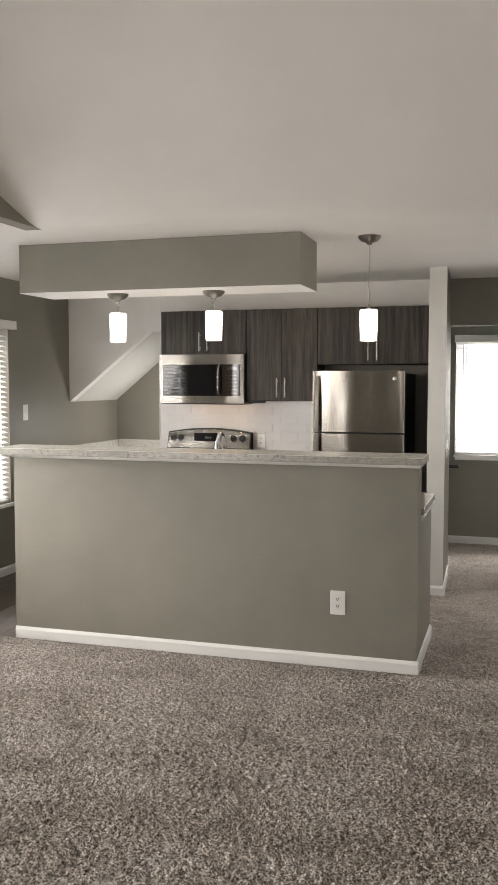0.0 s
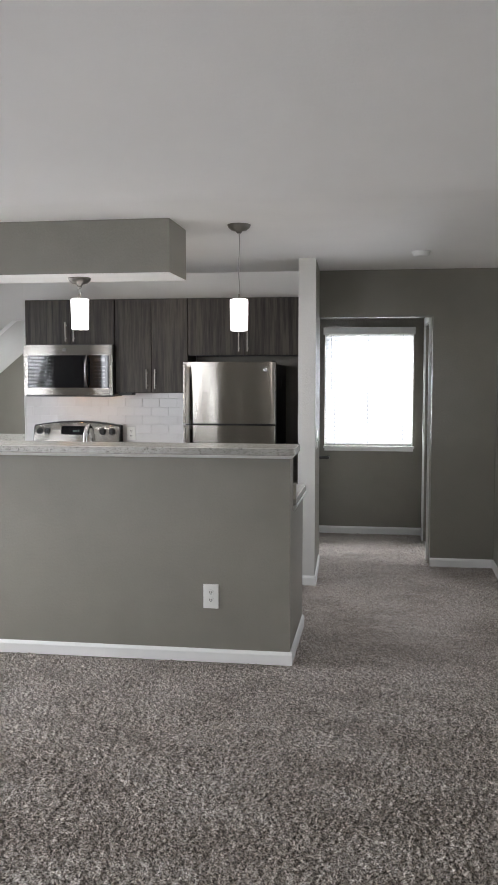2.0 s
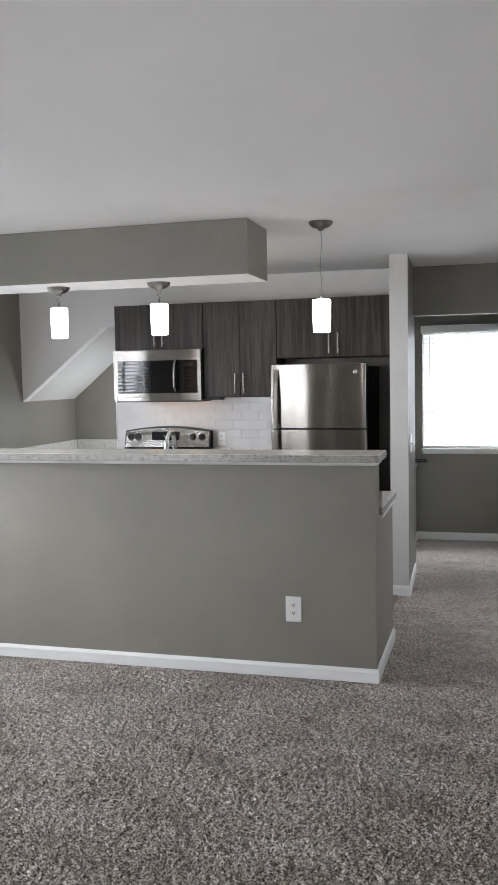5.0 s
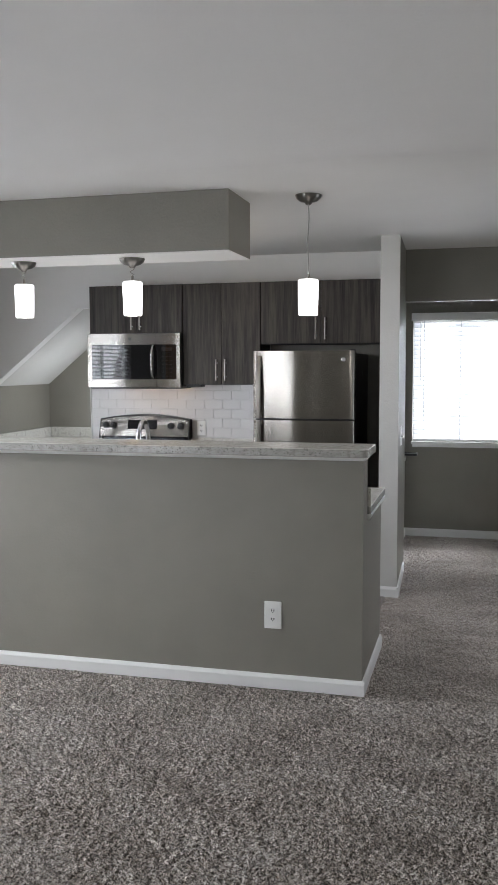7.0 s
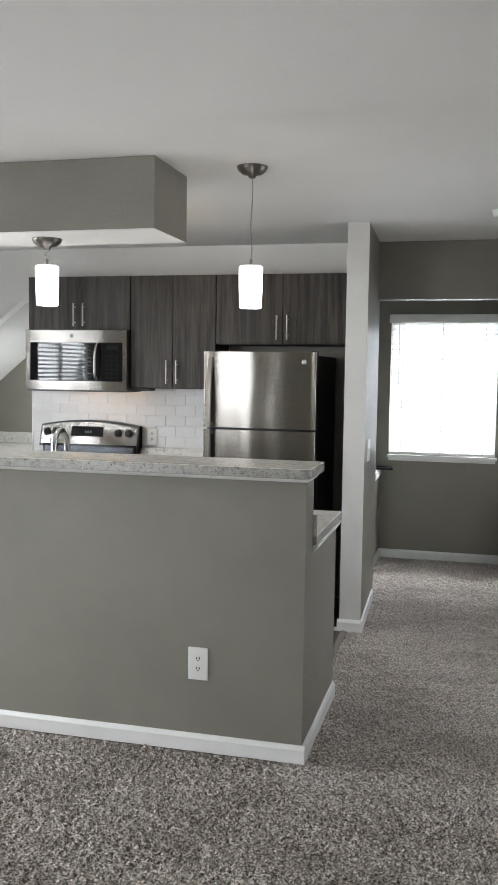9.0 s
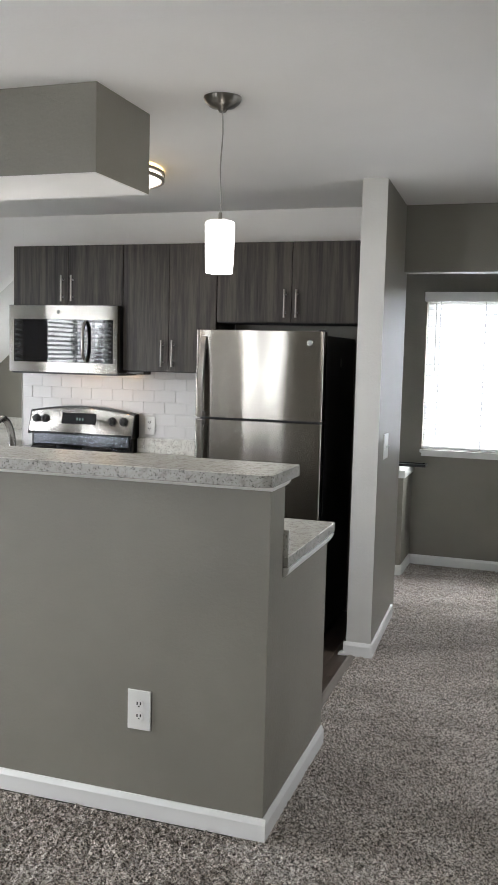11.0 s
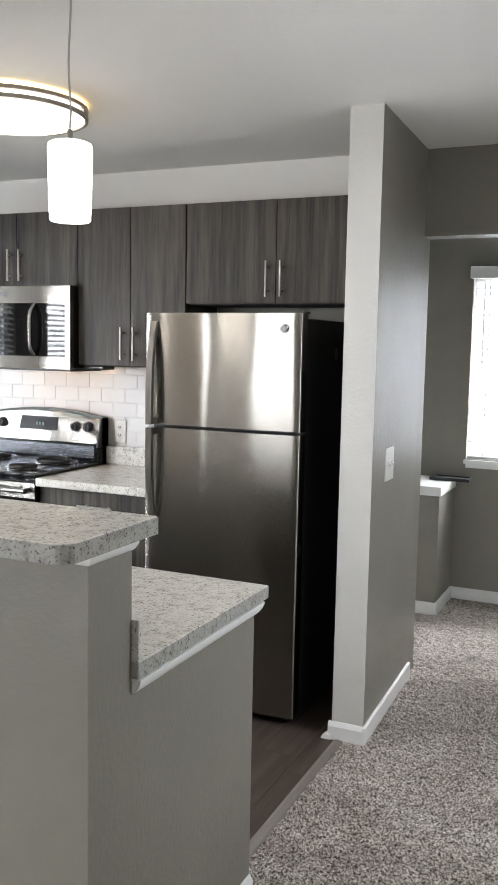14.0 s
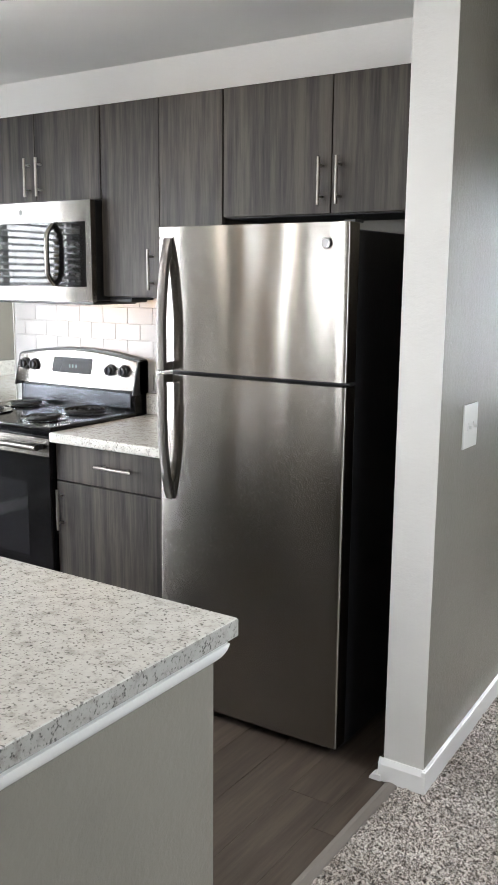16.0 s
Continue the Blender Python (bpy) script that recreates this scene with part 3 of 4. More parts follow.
def stove():
    x0, x1, y = -2.512, -1.746, 2.06
    t = thing("range", ((x0 + x1) / 2, 2.38, 0), "stainless steel and black electric coil range between the counters", "range")
    box("body", (x0, x1, y + 0.035, 2.68, 0.02, 0.895), BLACKGLOSS, t, 0.004, "black enamel side panels")
    box("cooktop", (x0 - 0.002, x1 + 0.002, y + 0.005, 2.6, 0.896, 0.922), BLACKGLOSS, t, 0.007, "glossy black cooktop")
    d = box("oven_door", (x0 + 0.004, x1 - 0.004, y, y + 0.034, 0.23, 0.885), BLACKGLOSS, t, 0.004, "black glass oven door")
    box("door_trim", (x0 + 0.004, x1 - 0.004, y - 0.004, y, 0.80, 0.875), STEEL, d, 0.001)
    tube("door_handle", [(x0 + 0.03, y - 0.045, 0.842), (x1 - 0.03, y - 0.045, 0.842)], 0.013, STEEL, d, 14, "thick stainless steel rod")
    for hx in (x0 + 0.045, x1 - 0.045):
        box("handle_bracket", (hx - 0.01, hx + 0.01, y - 0.04, y - 0.003, 0.83, 0.854), BLACKPLASTIC, d, 0.002)
    box("drawer", (x0 + 0.004, x1 - 0.004, y + 0.002, y + 0.034, 0.05, 0.222), STEEL, t, 0.004, "stainless steel storage drawer")
    box("oven_window", (x0 + 0.14, x1 - 0.14, y - 0.001, y - 0.0001, 0.36, 0.68), DARKGLASS, d)
    # backguard: black support, then a tilted, gently arched steel panel
    box("backguard_base", (x0 + 0.01, x1 - 0.01, 2.6, 2.685, 0.90, 1.03), BLACKGLOSS, t, 0.004)
    box("vent_strip", (x0 + 0.03, x1 - 0.03, 2.592, 2.6, 0.935, 1.005), material("smoked_steel", (0.085, 0.09, 0.10), 0.25, 0.9)[0], t, 0.002, "dark reflective strip")
    bm = bmesh.new()
    n = 24
    front_lo, front_hi, edge_hi, back_lo, back_hi = [], [], [], [], []
    for k in range(n + 1):
        f = k / n
        x = x0 + 0.002 + (x1 - x0 - 0.004) * f
        top = 1.150 + 0.035 * (1 - (2 * f - 1) ** 2)
        front_lo.append(bm.verts.new((x, 2.575, 1.02)))
        front_hi.append(bm.verts.new((x, 2.6115, top - 0.007)))
        edge_hi.append(bm.verts.new((x, 2.6145, top - 0.0015)))
        back_lo.append(bm.verts.new((x, 2.621, 1.02)))
        back_hi.append(bm.verts.new((x, 2.621, top)))
    for k in range(n):
        bm.faces.new((front_lo[k], front_lo[k + 1], front_hi[k + 1], front_hi[k]))
        bm.faces.new((front_hi[k], front_hi[k + 1], edge_hi[k + 1], edge_hi[k]))
        bm.faces.new((edge_hi[k], edge_hi[k + 1], back_hi[k + 1], back_hi[k]))
        bm.faces.new((back_hi[k], back_hi[k + 1], back_lo[k + 1], back_lo[k]))
        bm.faces.new((back_lo[k], back_lo[k + 1], front_lo[k + 1], front_lo[k]))
    bm.faces.new((front_lo[0], front_hi[0], edge_hi[0], back_hi[0], back_lo[0]))
    bm.faces.new((front_lo[-1], back_lo[-1], back_hi[-1], edge_hi[-1], front_hi[-1]))
    bmesh.ops.recalc_face_normals(bm, faces=bm.faces)
    bezel = [(x0 - 0.004, 1.0)] + [(x0 - 0.004 + (x1 - x0 + 0.008) * k / n, 1.158 + 0.038 * (1 - (2 * k / n - 1) ** 2)) for k in range(n + 1)] + [(x1 + 0.004, 1.0)]
    prism("bezel", bezel, 2.622, 2.672, "y", BLACKPLASTIC, t)
    g = part("control_panel", bm, STEEL, t, "arched stainless steel control panel", smooth=35)
    for xa, xb in ((x0 - 0.004, x0 + 0.002), (x1 - 0.002, x1 + 0.004)):
        prism("end_cap", [(2.57, 1.0), (2.612, 1.152), (2.68, 1.152), (2.68, 1.0)], xa, xb, "x", BLACKPLASTIC, t)
    cx = (x0 + x1) / 2
    slope = Vector((0, 0.04, 0.148)).normalized()

    def on_panel(x, z):
        f = (x - x0 - 0.002) / (x1 - x0 - 0.004)
        return Vector((x, 2.575 + (z - 1.02) * 0.04 / (0.130 + 0.035 * (1 - (2 * f - 1) ** 2)), z))
    dsp = bmesh.new()
    a = [on_panel(cx - 0.138, 1.078), on_panel(cx + 0.112, 1.078), on_panel(cx + 0.112, 1.150), on_panel(cx - 0.138, 1.150)]
    lo = [dsp.verts.new(p + Vector((0, 0.004, 0))) for p in a]
    hi = [dsp.verts.new(p + Vector((0, -0.005, 0))) for p in a]
    dsp.faces.new(lo)
    dsp.faces.new(hi)
    for k in range(4):
        dsp.faces.new((lo[k], lo[(k + 1) % 4], hi[(k + 1) % 4], hi[k]))
    bmesh.ops.recalc_face_normals(dsp, faces=dsp.faces)
    dd = part("display", dsp, DISPLAY, g, "black clock display")
    for k, dx in enumerate((-0.028, -0.008, 0.014)):
        p = on_panel(cx + dx, 1.11)
        box("digit", (p.x, p.x + 0.009, p.y - 0.0066, p.y - 0.0056, p.z - 0.009, p.z + 0.009), LEDGREEN, dd)
    for kx in (x0 + 0.050, x0 + 0.118, x1 - 0.150, x1 - 0.068):
        p = on_panel(kx, 1.105)
        k = lathe("knob", [(0, 0), (0.030, 0), (0.027, 0.012), (0.021, 0.014), (0.019, 0.028), (0, 0.03)], p, BLACKPLASTIC, g, 20, "y", "round black knob")
        box("pointer", (p.x - 0.004, p.x + 0.004, p.y - 0.036, p.y - 0.027, p.z - 0.018, p.z + 0.018), BLACKPLASTIC, k, 0.002)
    for bx, by, r in ((x0 + 0.19, y + 0.15, 0.115), (x1 - 0.19, y + 0.15, 0.09), (x0 + 0.19, y + 0.41, 0.09), (x1 - 0.19, y + 0.41, 0.115)):
        b = lathe("burner", [(r - 0.012, -0.002), (r + 0.012, 0.003), (r + 0.012, 0.006), (r - 0.004, 0.004), (r - 0.02, -0.001), (0, -0.001)], (bx, by, 0.9225), CHROME, t, 36, label="chrome drip pan with a black coil")
        pts = []
        for k in range(100):
            f = k / 99
            a = f * 4 * 2 * math.pi
            pts.append((bx + (0.018 + (r - 0.03) * f) * math.cos(a), by + (0.018 + (r - 0.03) * f) * math.sin(a), 0.933))
        bm = add_tube(bmesh.new(), pts, 0.0055, 6)
        part("coil", bm, COIL, b, "black heating coil", smooth=60)


stove()


def base_cabinet():
    x0, x1, y = -1.742, -1.09, 2.085
    t = thing("base_cabinet", ((x0 + x1) / 2, 2.38, 0), "dark grey wood-grain base cabinet with one drawer beside the range", "cabinet")
    box("body", (x0, x1, y + 0.02, YK - 0.011, 0.10, 0.864), WOOD, t)
    box("toe_kick", (x0, x1, y + 0.08, YK - 0.02, 0.0, 0.0995), BLACKPLASTIC, t)
    d = box("drawer_front", (x0 + 0.003, x1 - 0.003, y, y + 0.019, 0.705, 0.86), WOOD, t, 0.0015)
    bar_pull(d, -1.50, y, 0.79, 0.19, False)
    d = box("door", (x0 + 0.003, x1 - 0.003, y, y + 0.019, 0.105, 0.70), WOOD, t, 0.0015)
    bar_pull(d, x0 + 0.035, y, 0.50, 0.17)


base_cabinet()
top = thing("worktop", (-1.4, 2.38, 0.865), "light speckled laminate worktop on the base cabinet beside the range", "worktop")
part("slab", add_box(bmesh.new(), -1.743, -1.04, 2.05, YK - 0.011, 0.865, 0.905, bevel=0.006), COUNTER, top, smooth=40)
part("upstand", add_box(bmesh.new(), -1.743, -1.04, YK - 0.03, YK - 0.0115, 0.9055, 1.005, bevel=0.003), COUNTER, top, smooth=40)
top = thing("worktop", (-3.0, 2.9, 0.865), "light speckled laminate worktop filling the recess past the range", "worktop")
part("slab", add_prism(bmesh.new(), [(XL + 0.002, 2.05), (-2.516, 2.05), (-2.516, YK - 0.012), (-2.634, YK - 0.012), (-2.634, YR - 0.002), (XL + 0.002, YR - 0.002)], 0.865, 0.905, "z", 0.006), COUNTER, top, smooth=40)
box("upstand", (XL + 0.021, -2.635, YR - 0.02, YR - 0.002, 0.9055, 1.0), COUNTER, top, 0.002)
box("upstand", (XL + 0.002, XL + 0.02, 2.06, YR - 0.021, 0.9055, 1.0), COUNTER, top, 0.002)
t = thing("base_cabinet", (-3.0, 2.38, 0), "dark grey wood-grain corner base cabinet", "cabinet")
box("body", (XL + 0.002, -2.516, 2.105, YK - 0.011, 0.1, 0.864), WOOD, t)
box("toe_kick", (XL + 0.002, -2.516, 2.165, YK - 0.02, 0, 0.0995), BLACKPLASTIC, t)
for k in range(2):
    box("door", (XL + 0.004 + k * 0.518, XL + 0.519 + k * 0.515, 2.085, 2.104, 0.105, 0.86), WOOD, t, 0.0015)

# peninsula
t = thing("peninsula_cabinet", (-1.3, 0.47, 0), "dark grey wood-grain peninsula base cabinets behind the half wall", "cabinet")
box("body", (-2.5, -0.112, 0.17, 0.76, 0.1, 0.864), WOOD, t)
box("toe_kick", (-2.5, -0.112, 0.17, 0.70, 0.0, 0.0995), BLACKPLASTIC, t)
for k in range(4):
    a = -2.5 + k * 0.597
    d = box("door", (a + 0.002, a + 0.595, 0.761, 0.78, 0.105, 0.70), WOOD, t, 0.0015)
    box("drawer_front", (a + 0.002, a + 0.595, 0.761, 0.78, 0.705, 0.86), WOOD, t, 0.0015)


def rounded_slab(name, x0, x1, y0, y1, z0, z1, r, corners, mat, parent):
    """A slab with some of its upright corners rounded."""
    out = []
    for cx, cy, a0, key in ((x0, y0, 180, "a"), (x1, y0, 270, "b"), (x1, y1, 0, "c"), (x0, y1, 90, "d")):
        if key in corners:
            ox, oy = (r if cx == x0 else -r), (r if cy == y0 else -r)
            for k in range(7):
                a = radians(a0 + 15 * k)
                out.append((cx + ox + r * math.cos(a), cy + oy + r * math.sin(a)))
        else:
            out.append((cx, cy))
    cx, cy = (x0 + x1) / 2, (y0 + y1) / 2
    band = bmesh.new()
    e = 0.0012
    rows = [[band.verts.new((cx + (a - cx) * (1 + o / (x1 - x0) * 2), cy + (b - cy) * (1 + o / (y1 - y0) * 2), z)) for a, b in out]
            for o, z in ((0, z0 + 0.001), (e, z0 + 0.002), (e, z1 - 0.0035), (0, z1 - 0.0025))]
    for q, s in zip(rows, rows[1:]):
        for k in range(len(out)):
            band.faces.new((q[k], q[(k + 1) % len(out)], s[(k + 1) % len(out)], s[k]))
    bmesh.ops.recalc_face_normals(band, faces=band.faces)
    part("shaded_edge_band", band, SHADED_EDGE, parent, "speckled laminate edge band, darkened in colour for the shade on upright faces")
    return part(name, add_prism(bmesh.new(), out, z0, z1, "z", 0.0025), mat, parent, smooth=40)


low = thing("peninsula_worktop", (-1.25, 0.5, 0.862), "light speckled laminate worktop behind the raised bar", "worktop")
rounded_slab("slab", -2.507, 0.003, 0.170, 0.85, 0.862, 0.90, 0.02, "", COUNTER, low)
box("upstand", (-2.507, 0.004, 0.169, 0.185, 0.9005, 0.99), COUNTER, low, 0.002)
bart = thing("bar_top", (-1.25, 0.05, 1.165), "raised speckled laminate bar top on the half wall", "bar top")
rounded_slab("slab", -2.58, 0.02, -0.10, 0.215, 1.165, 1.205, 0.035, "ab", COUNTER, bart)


def cove(name, path, z, h, parent=None):
    """A white cove moulding under a top: path of (x, y) corners; the outside is on its right."""
    prof = [(0, 0), (0.005, 0), (0.010, h * 0.14), (0.014, h * 0.32), (0.018, h * 0.55), (0.021, h * 0.8), (0.022, h)]
    bm = bmesh.new()
    rows = []
    for i, p in enumerate(path):
        p = Vector(p)
        d0 = (p - Vector(path[i - 1])).normalized() if i else None
        d1 = (Vector(path[i + 1]) - p).normalized() if i + 1 < len(path) else None
        n0 = Vector((d0.y, -d0.x)) if d0 else None
        n1 = Vector((d1.y, -d1.x)) if d1 else None
        n = n0 or n1
        if n0 and n1:
            n = (n0 + n1) / (1 + n0.dot(n1))
        rows.append([bm.verts.new((p.x + n.x * a, p.y + n.y * a, z + b)) for a, b in prof + [(-0.004, h), (-0.004, 0)]])
    for q, s in zip(rows, rows[1:]):
        for k in range(len(q)):
            bm.faces.new((q[k], q[(k + 1) % len(q)], s[(k + 1) % len(q)], s[k]))
    bm.faces.new(rows[0])
    bm.faces.new(rows[-1])
    bmesh.ops.recalc_face_normals(bm, faces=bm.faces)
    return part(name, bm, TRIM, parent, kind="" if parent else "structure", smooth=35)


cove("trim", [(-2.507, 0.165), (-2.507, 0.012), (-0.013, 0.012), (-0.013, 0.165)], 1.14, 0.025)
cove("trim", [(-0.013, 0.17), (-0.013, 0.795), (-0.1, 0.795)], 0.83, 0.032)


def outlet(name, x, y, z, w=0.086, h=0.137, group=""):
    t = thing(name, (x, y, z - h / 2), "white duplex power outlet with a white cover plate on the wall", "outlet")
    part("cover_plate", add_box(bmesh.new(), x - w / 2, x + w / 2, y - 0.006, y, z - h / 2, z + h / 2, bevel=0.003), WHITEPLASTIC, t, smooth=35)
    for dz in (-0.021, 0.021):
        s = lathe("socket", [(0, 0), (0.0185, 0), (0.018, 0.002), (0, 0.002)], (x, y - 0.006, z + dz), WHITEPLASTIC, t, 20, "y")
        for dx in (-0.006, 0.006):
            box("slot", (x + dx - 0.0022, x + dx + 0.0022, y - 0.0087, y - 0.0079, z + dz - 0.002, z + dz + 0.008), BLACKPLASTIC, s)
        box("slot", (x - 0.003, x + 0.003, y - 0.0087, y - 0.0079, z + dz - 0.009, z + dz - 0.005), BLACKPLASTIC, s)
    return t


outlet("power_outlet", -0.452, 0.012, 0.370)
outlet("power_outlet", -1.665, YK - 0.012, 1.085, 0.074, 0.118)


def switch(x, y, z, faces, gangs=1):
    """A switch plate; faces: +1 or -1 along x."""
    w, h = 0.075 if gangs == 1 else 0.12, 0.135
    t = thing("light_switch", (x, y, z - h / 2), "white toggle light switch with a plain cover plate on the wall", "light switch")
    a, b = sorted((x, x + faces * 0.006))
    part("cover_plate", add_box(bmesh.new(), a, b, y - w / 2, y + w / 2, z - h / 2, z + h / 2, bevel=0.0025), WHITEPLASTIC, t, smooth=35)
    for k in range(gangs):
        yy = y if gangs == 1 else y - 0.023 + k * 0.046
        a, b = sorted((x + faces * 0.006, x + faces * 0.008))
        box("collar", (a, b, yy - 0.005, yy + 0.005, z - 0.012, z + 0.012), WHITEPLASTIC, t)
        a, b = sorted((x + faces * 0.008, x + faces * 0.018))
        box("toggle", (a, b, yy - 0.003, yy + 0.003, z - 0.007, z + 0.003), WHITEPLASTIC, t, 0.001)
    return t


switch(-0.0245, 2.145, 1.09, 1, 2)
switch(XL, 1.90, 1.343, 1)


def faucet():
    x, y, z = -1.30, 0.40, 0.90
    t = thing("kitchen_faucet", (x, y, z), "polished chrome gooseneck kitchen faucet on the worktop behind the bar", "faucet")
    lathe("base", [(0, 0), (0.027, 0), (0.026, 0.012), (0.018, 0.02), (0.021, 0.13), (0, 0.132)], (x, y, z), CHROME, t, 24)
    pts = [(x, y, z + 0.08), (x, y, z + 0.25)]
    for k in range(1, 13):
        a = math.pi * k / 12
        pts.append((x + 0.0, y + 0.075 - 0.075 * math.cos(a), z + 0.27 + 0.11 * math.sin(a)))
    pts.append((x, y + 0.15, z + 0.22))
    part("spout", add_tube(bmesh.new(), pts, 0.014, 14), CHROME, t, smooth=60)
    tube("lever", [(x + 0.015, y, z + 0.06), (x + 0.05, y, z + 0.075), (x + 0.075, y, z + 0.12)], 0.006, CHROME, t, 10)


faucet()


def pendant(x, y, zc, z0, z1, sway):
    t = thing("pendant_light", (x, y, zc), "lit opal glass cylinder pendant light with a brushed nickel canopy", "pendant light", "pendant lights over the bar")
    lathe("canopy", [(0.068, 0), (0.068, -0.006), (0.062, -0.018), (0.045, -0.032), (0.02, -0.038), (0.012, -0.05), (0, -0.05)], (x, y, zc - 0.0005), HANDLESTEEL, t, 36, label="dished brushed nickel canopy")
    top = z1 + 0.032
    pts = [(x, y, zc - 0.045)]
    for k in range(1, 9):
        f = k / 9
        pts.append((x + sway * math.sin(f * math.pi * 2.6), y, zc - 0.045 - (zc - 0.045 - top) * f))
    pts.append((x, y, top))
    part("cord", add_tube(bmesh.new(), pts, 0.0026, 8), material("clear_cord", (0.42, 0.41, 0.38), 0.35, 0.3)[0], t, "thin silvery cord", smooth=60)
    lathe("socket_cap", [(0, 0.03), (0.005, 0.03), (0.0065, 0.026), (0.0065, 0.006), (0.016, 0.003), (0.016, 0), (0, 0)], (x, y, z1), NICKEL, t, 20)
    r = 0.0535
    lathe("shade", [(0, z1 - z0), (r - 0.01, z1 - z0), (r - 0.002, z1 - z0 - 0.004), (r, z1 - z0 - 0.012), (r - 0.001, (z1 - z0) * 0.5), (r - 0.004, 0.004), (r - 0.008, 0), (r - 0.012, 0.003), (r - 0.012, 0.01), (0, 0.01)], (x, y, z0), OPAL, t, 32, label="white opal glass cylinder shade")
    return t


ZS = 2.163
pendant(-0.362, 0.44, H, 1.850, 2.036, 0.0035)
pendant(-1.302, 0.35, ZS, 1.860, 2.042, 0.012)
pendant(-1.944, 0.35, ZS, 1.860, 2.042, 0.014)
for px in (-0.362, -1.302, -1.944):
    point_lamp("pendant_lamp", (px, 0.37, 1.80), 1.7, (1.0, 0.93, 0.84), 0.05)


def flush_light():
    x, y = -1.332, 1.39
    H = HB + 0.008
    t = thing("ceiling_light", (x, y, H), "round lit opal flush ceiling light with two brushed nickel rings", "ceiling light")
    r = 0.296
    lathe("backplate", [(0, 0), (r - 0.03, 0), (r - 0.03, -0.02), (0, -0.02)], (x, y, H - 0.0005), WHITEPLASTIC, t, 48)
    lathe("light_rim", [(r - 0.02, -0.003), (r - 0.008, -0.003), (r - 0.008, -0.015), (r - 0.02, -0.015), (r - 0.02, -0.003)], (x, y, H), OPALRIM, t, 64, label="warm glowing upper rim")
    for z in (-0.018, -0.048):
        lathe("ring", [(r - 0.012, 0), (r, 0), (r, -0.014), (r - 0.012, -0.014), (r - 0.012, 0)], (x, y, H + z), NICKEL, t, 64, label="brushed nickel ring")
    lathe("diffuser", [(r - 0.035, -0.02), (r - 0.016, -0.022), (r - 0.016, -0.058), (r - 0.04, -0.070), (r * 0.6, -0.080), (r * 0.3, -0.086), (0, -0.088)], (x, y, H), OPALBIG, t, 64, label="domed opal diffuser")
    for a in (0.3, 2.4, 4.5):
        cx, cy = x + (r - 0.005) * math.cos(a), y + (r - 0.005) * math.sin(a)
        box("ring_post", (cx - 0.006, cx + 0.006, cy - 0.006, cy + 0.006, H - 0.048, H - 0.032), NICKEL, t, 0.001)


flush_light()
point_lamp("ceiling_lamp", (-1.27, 1.36, H - 0.22), 3, (1.0, 0.86, 0.66), 0.2)

t = thing("smoke_detector", (0.735, 1.66, HB + 0.0035), "round white smoke detector on the ceiling", "smoke detector")
lathe("base", [(0, 0), (0.068, 0), (0.068, -0.008), (0, -0.008)], (0.735, 1.66, HB + 0.0035), WHITEPLASTIC, t, 36)
lathe("cover", [(0.06, -0.008), (0.06, -0.022), (0.052, -0.034), (0.03, -0.038), (0, -0.038)], (0.735, 1.66, HB + 0.0035), WHITEPLASTIC, t, 36)


def window(x0, x1, z0, z1, y, name):
    """A window in the end wall, facing -y, with a blind."""
    w = thing(name, ((x0 + x1) / 2, y, z0), "white vinyl window in the end wall", "window", kind="structure")
    f = bmesh.new()
    for b in ((x0, x0 + 0.04, z0, z1), (x1 - 0.04, x1, z0, z1), (x0 + 0.04, x1 - 0.04, z0, z0 + 0.04), (x0 + 0.04, x1 - 0.04, z1 - 0.04, z1), ((x0 + x1) / 2 - 0.02, (x0 + x1) / 2 + 0.02, z0 + 0.04, z1 - 0.04)):
        add_box(f, b[0], b[1], y + 0.085, y + 0.125, b[2], b[3])
    part("window_frame", f, TRIM, w)
    m = (x0 + x1) / 2
    for a, b in ((x0 + 0.04, m - 0.02), (m + 0.02, x1 - 0.04)):
        p = box("pane", (a, b, y + 0.102, y + 0.106, z0 + 0.04, z1 - 0.04), GLASS, w)
        p.visible_shadow = False
    return w


window(-0.088, 0.785, 0.885, 2.0, YW, "window_1")
sill = box("window_sill", (-0.095, 0.80, YW - 0.035, YW + 0.02, 0.862, 0.884), TRIM, kind="structure")
box("window_apron", (-0.085, 0.79, YW - 0.014, YW, 0.835, 0.862), TRIM, kind="structure")


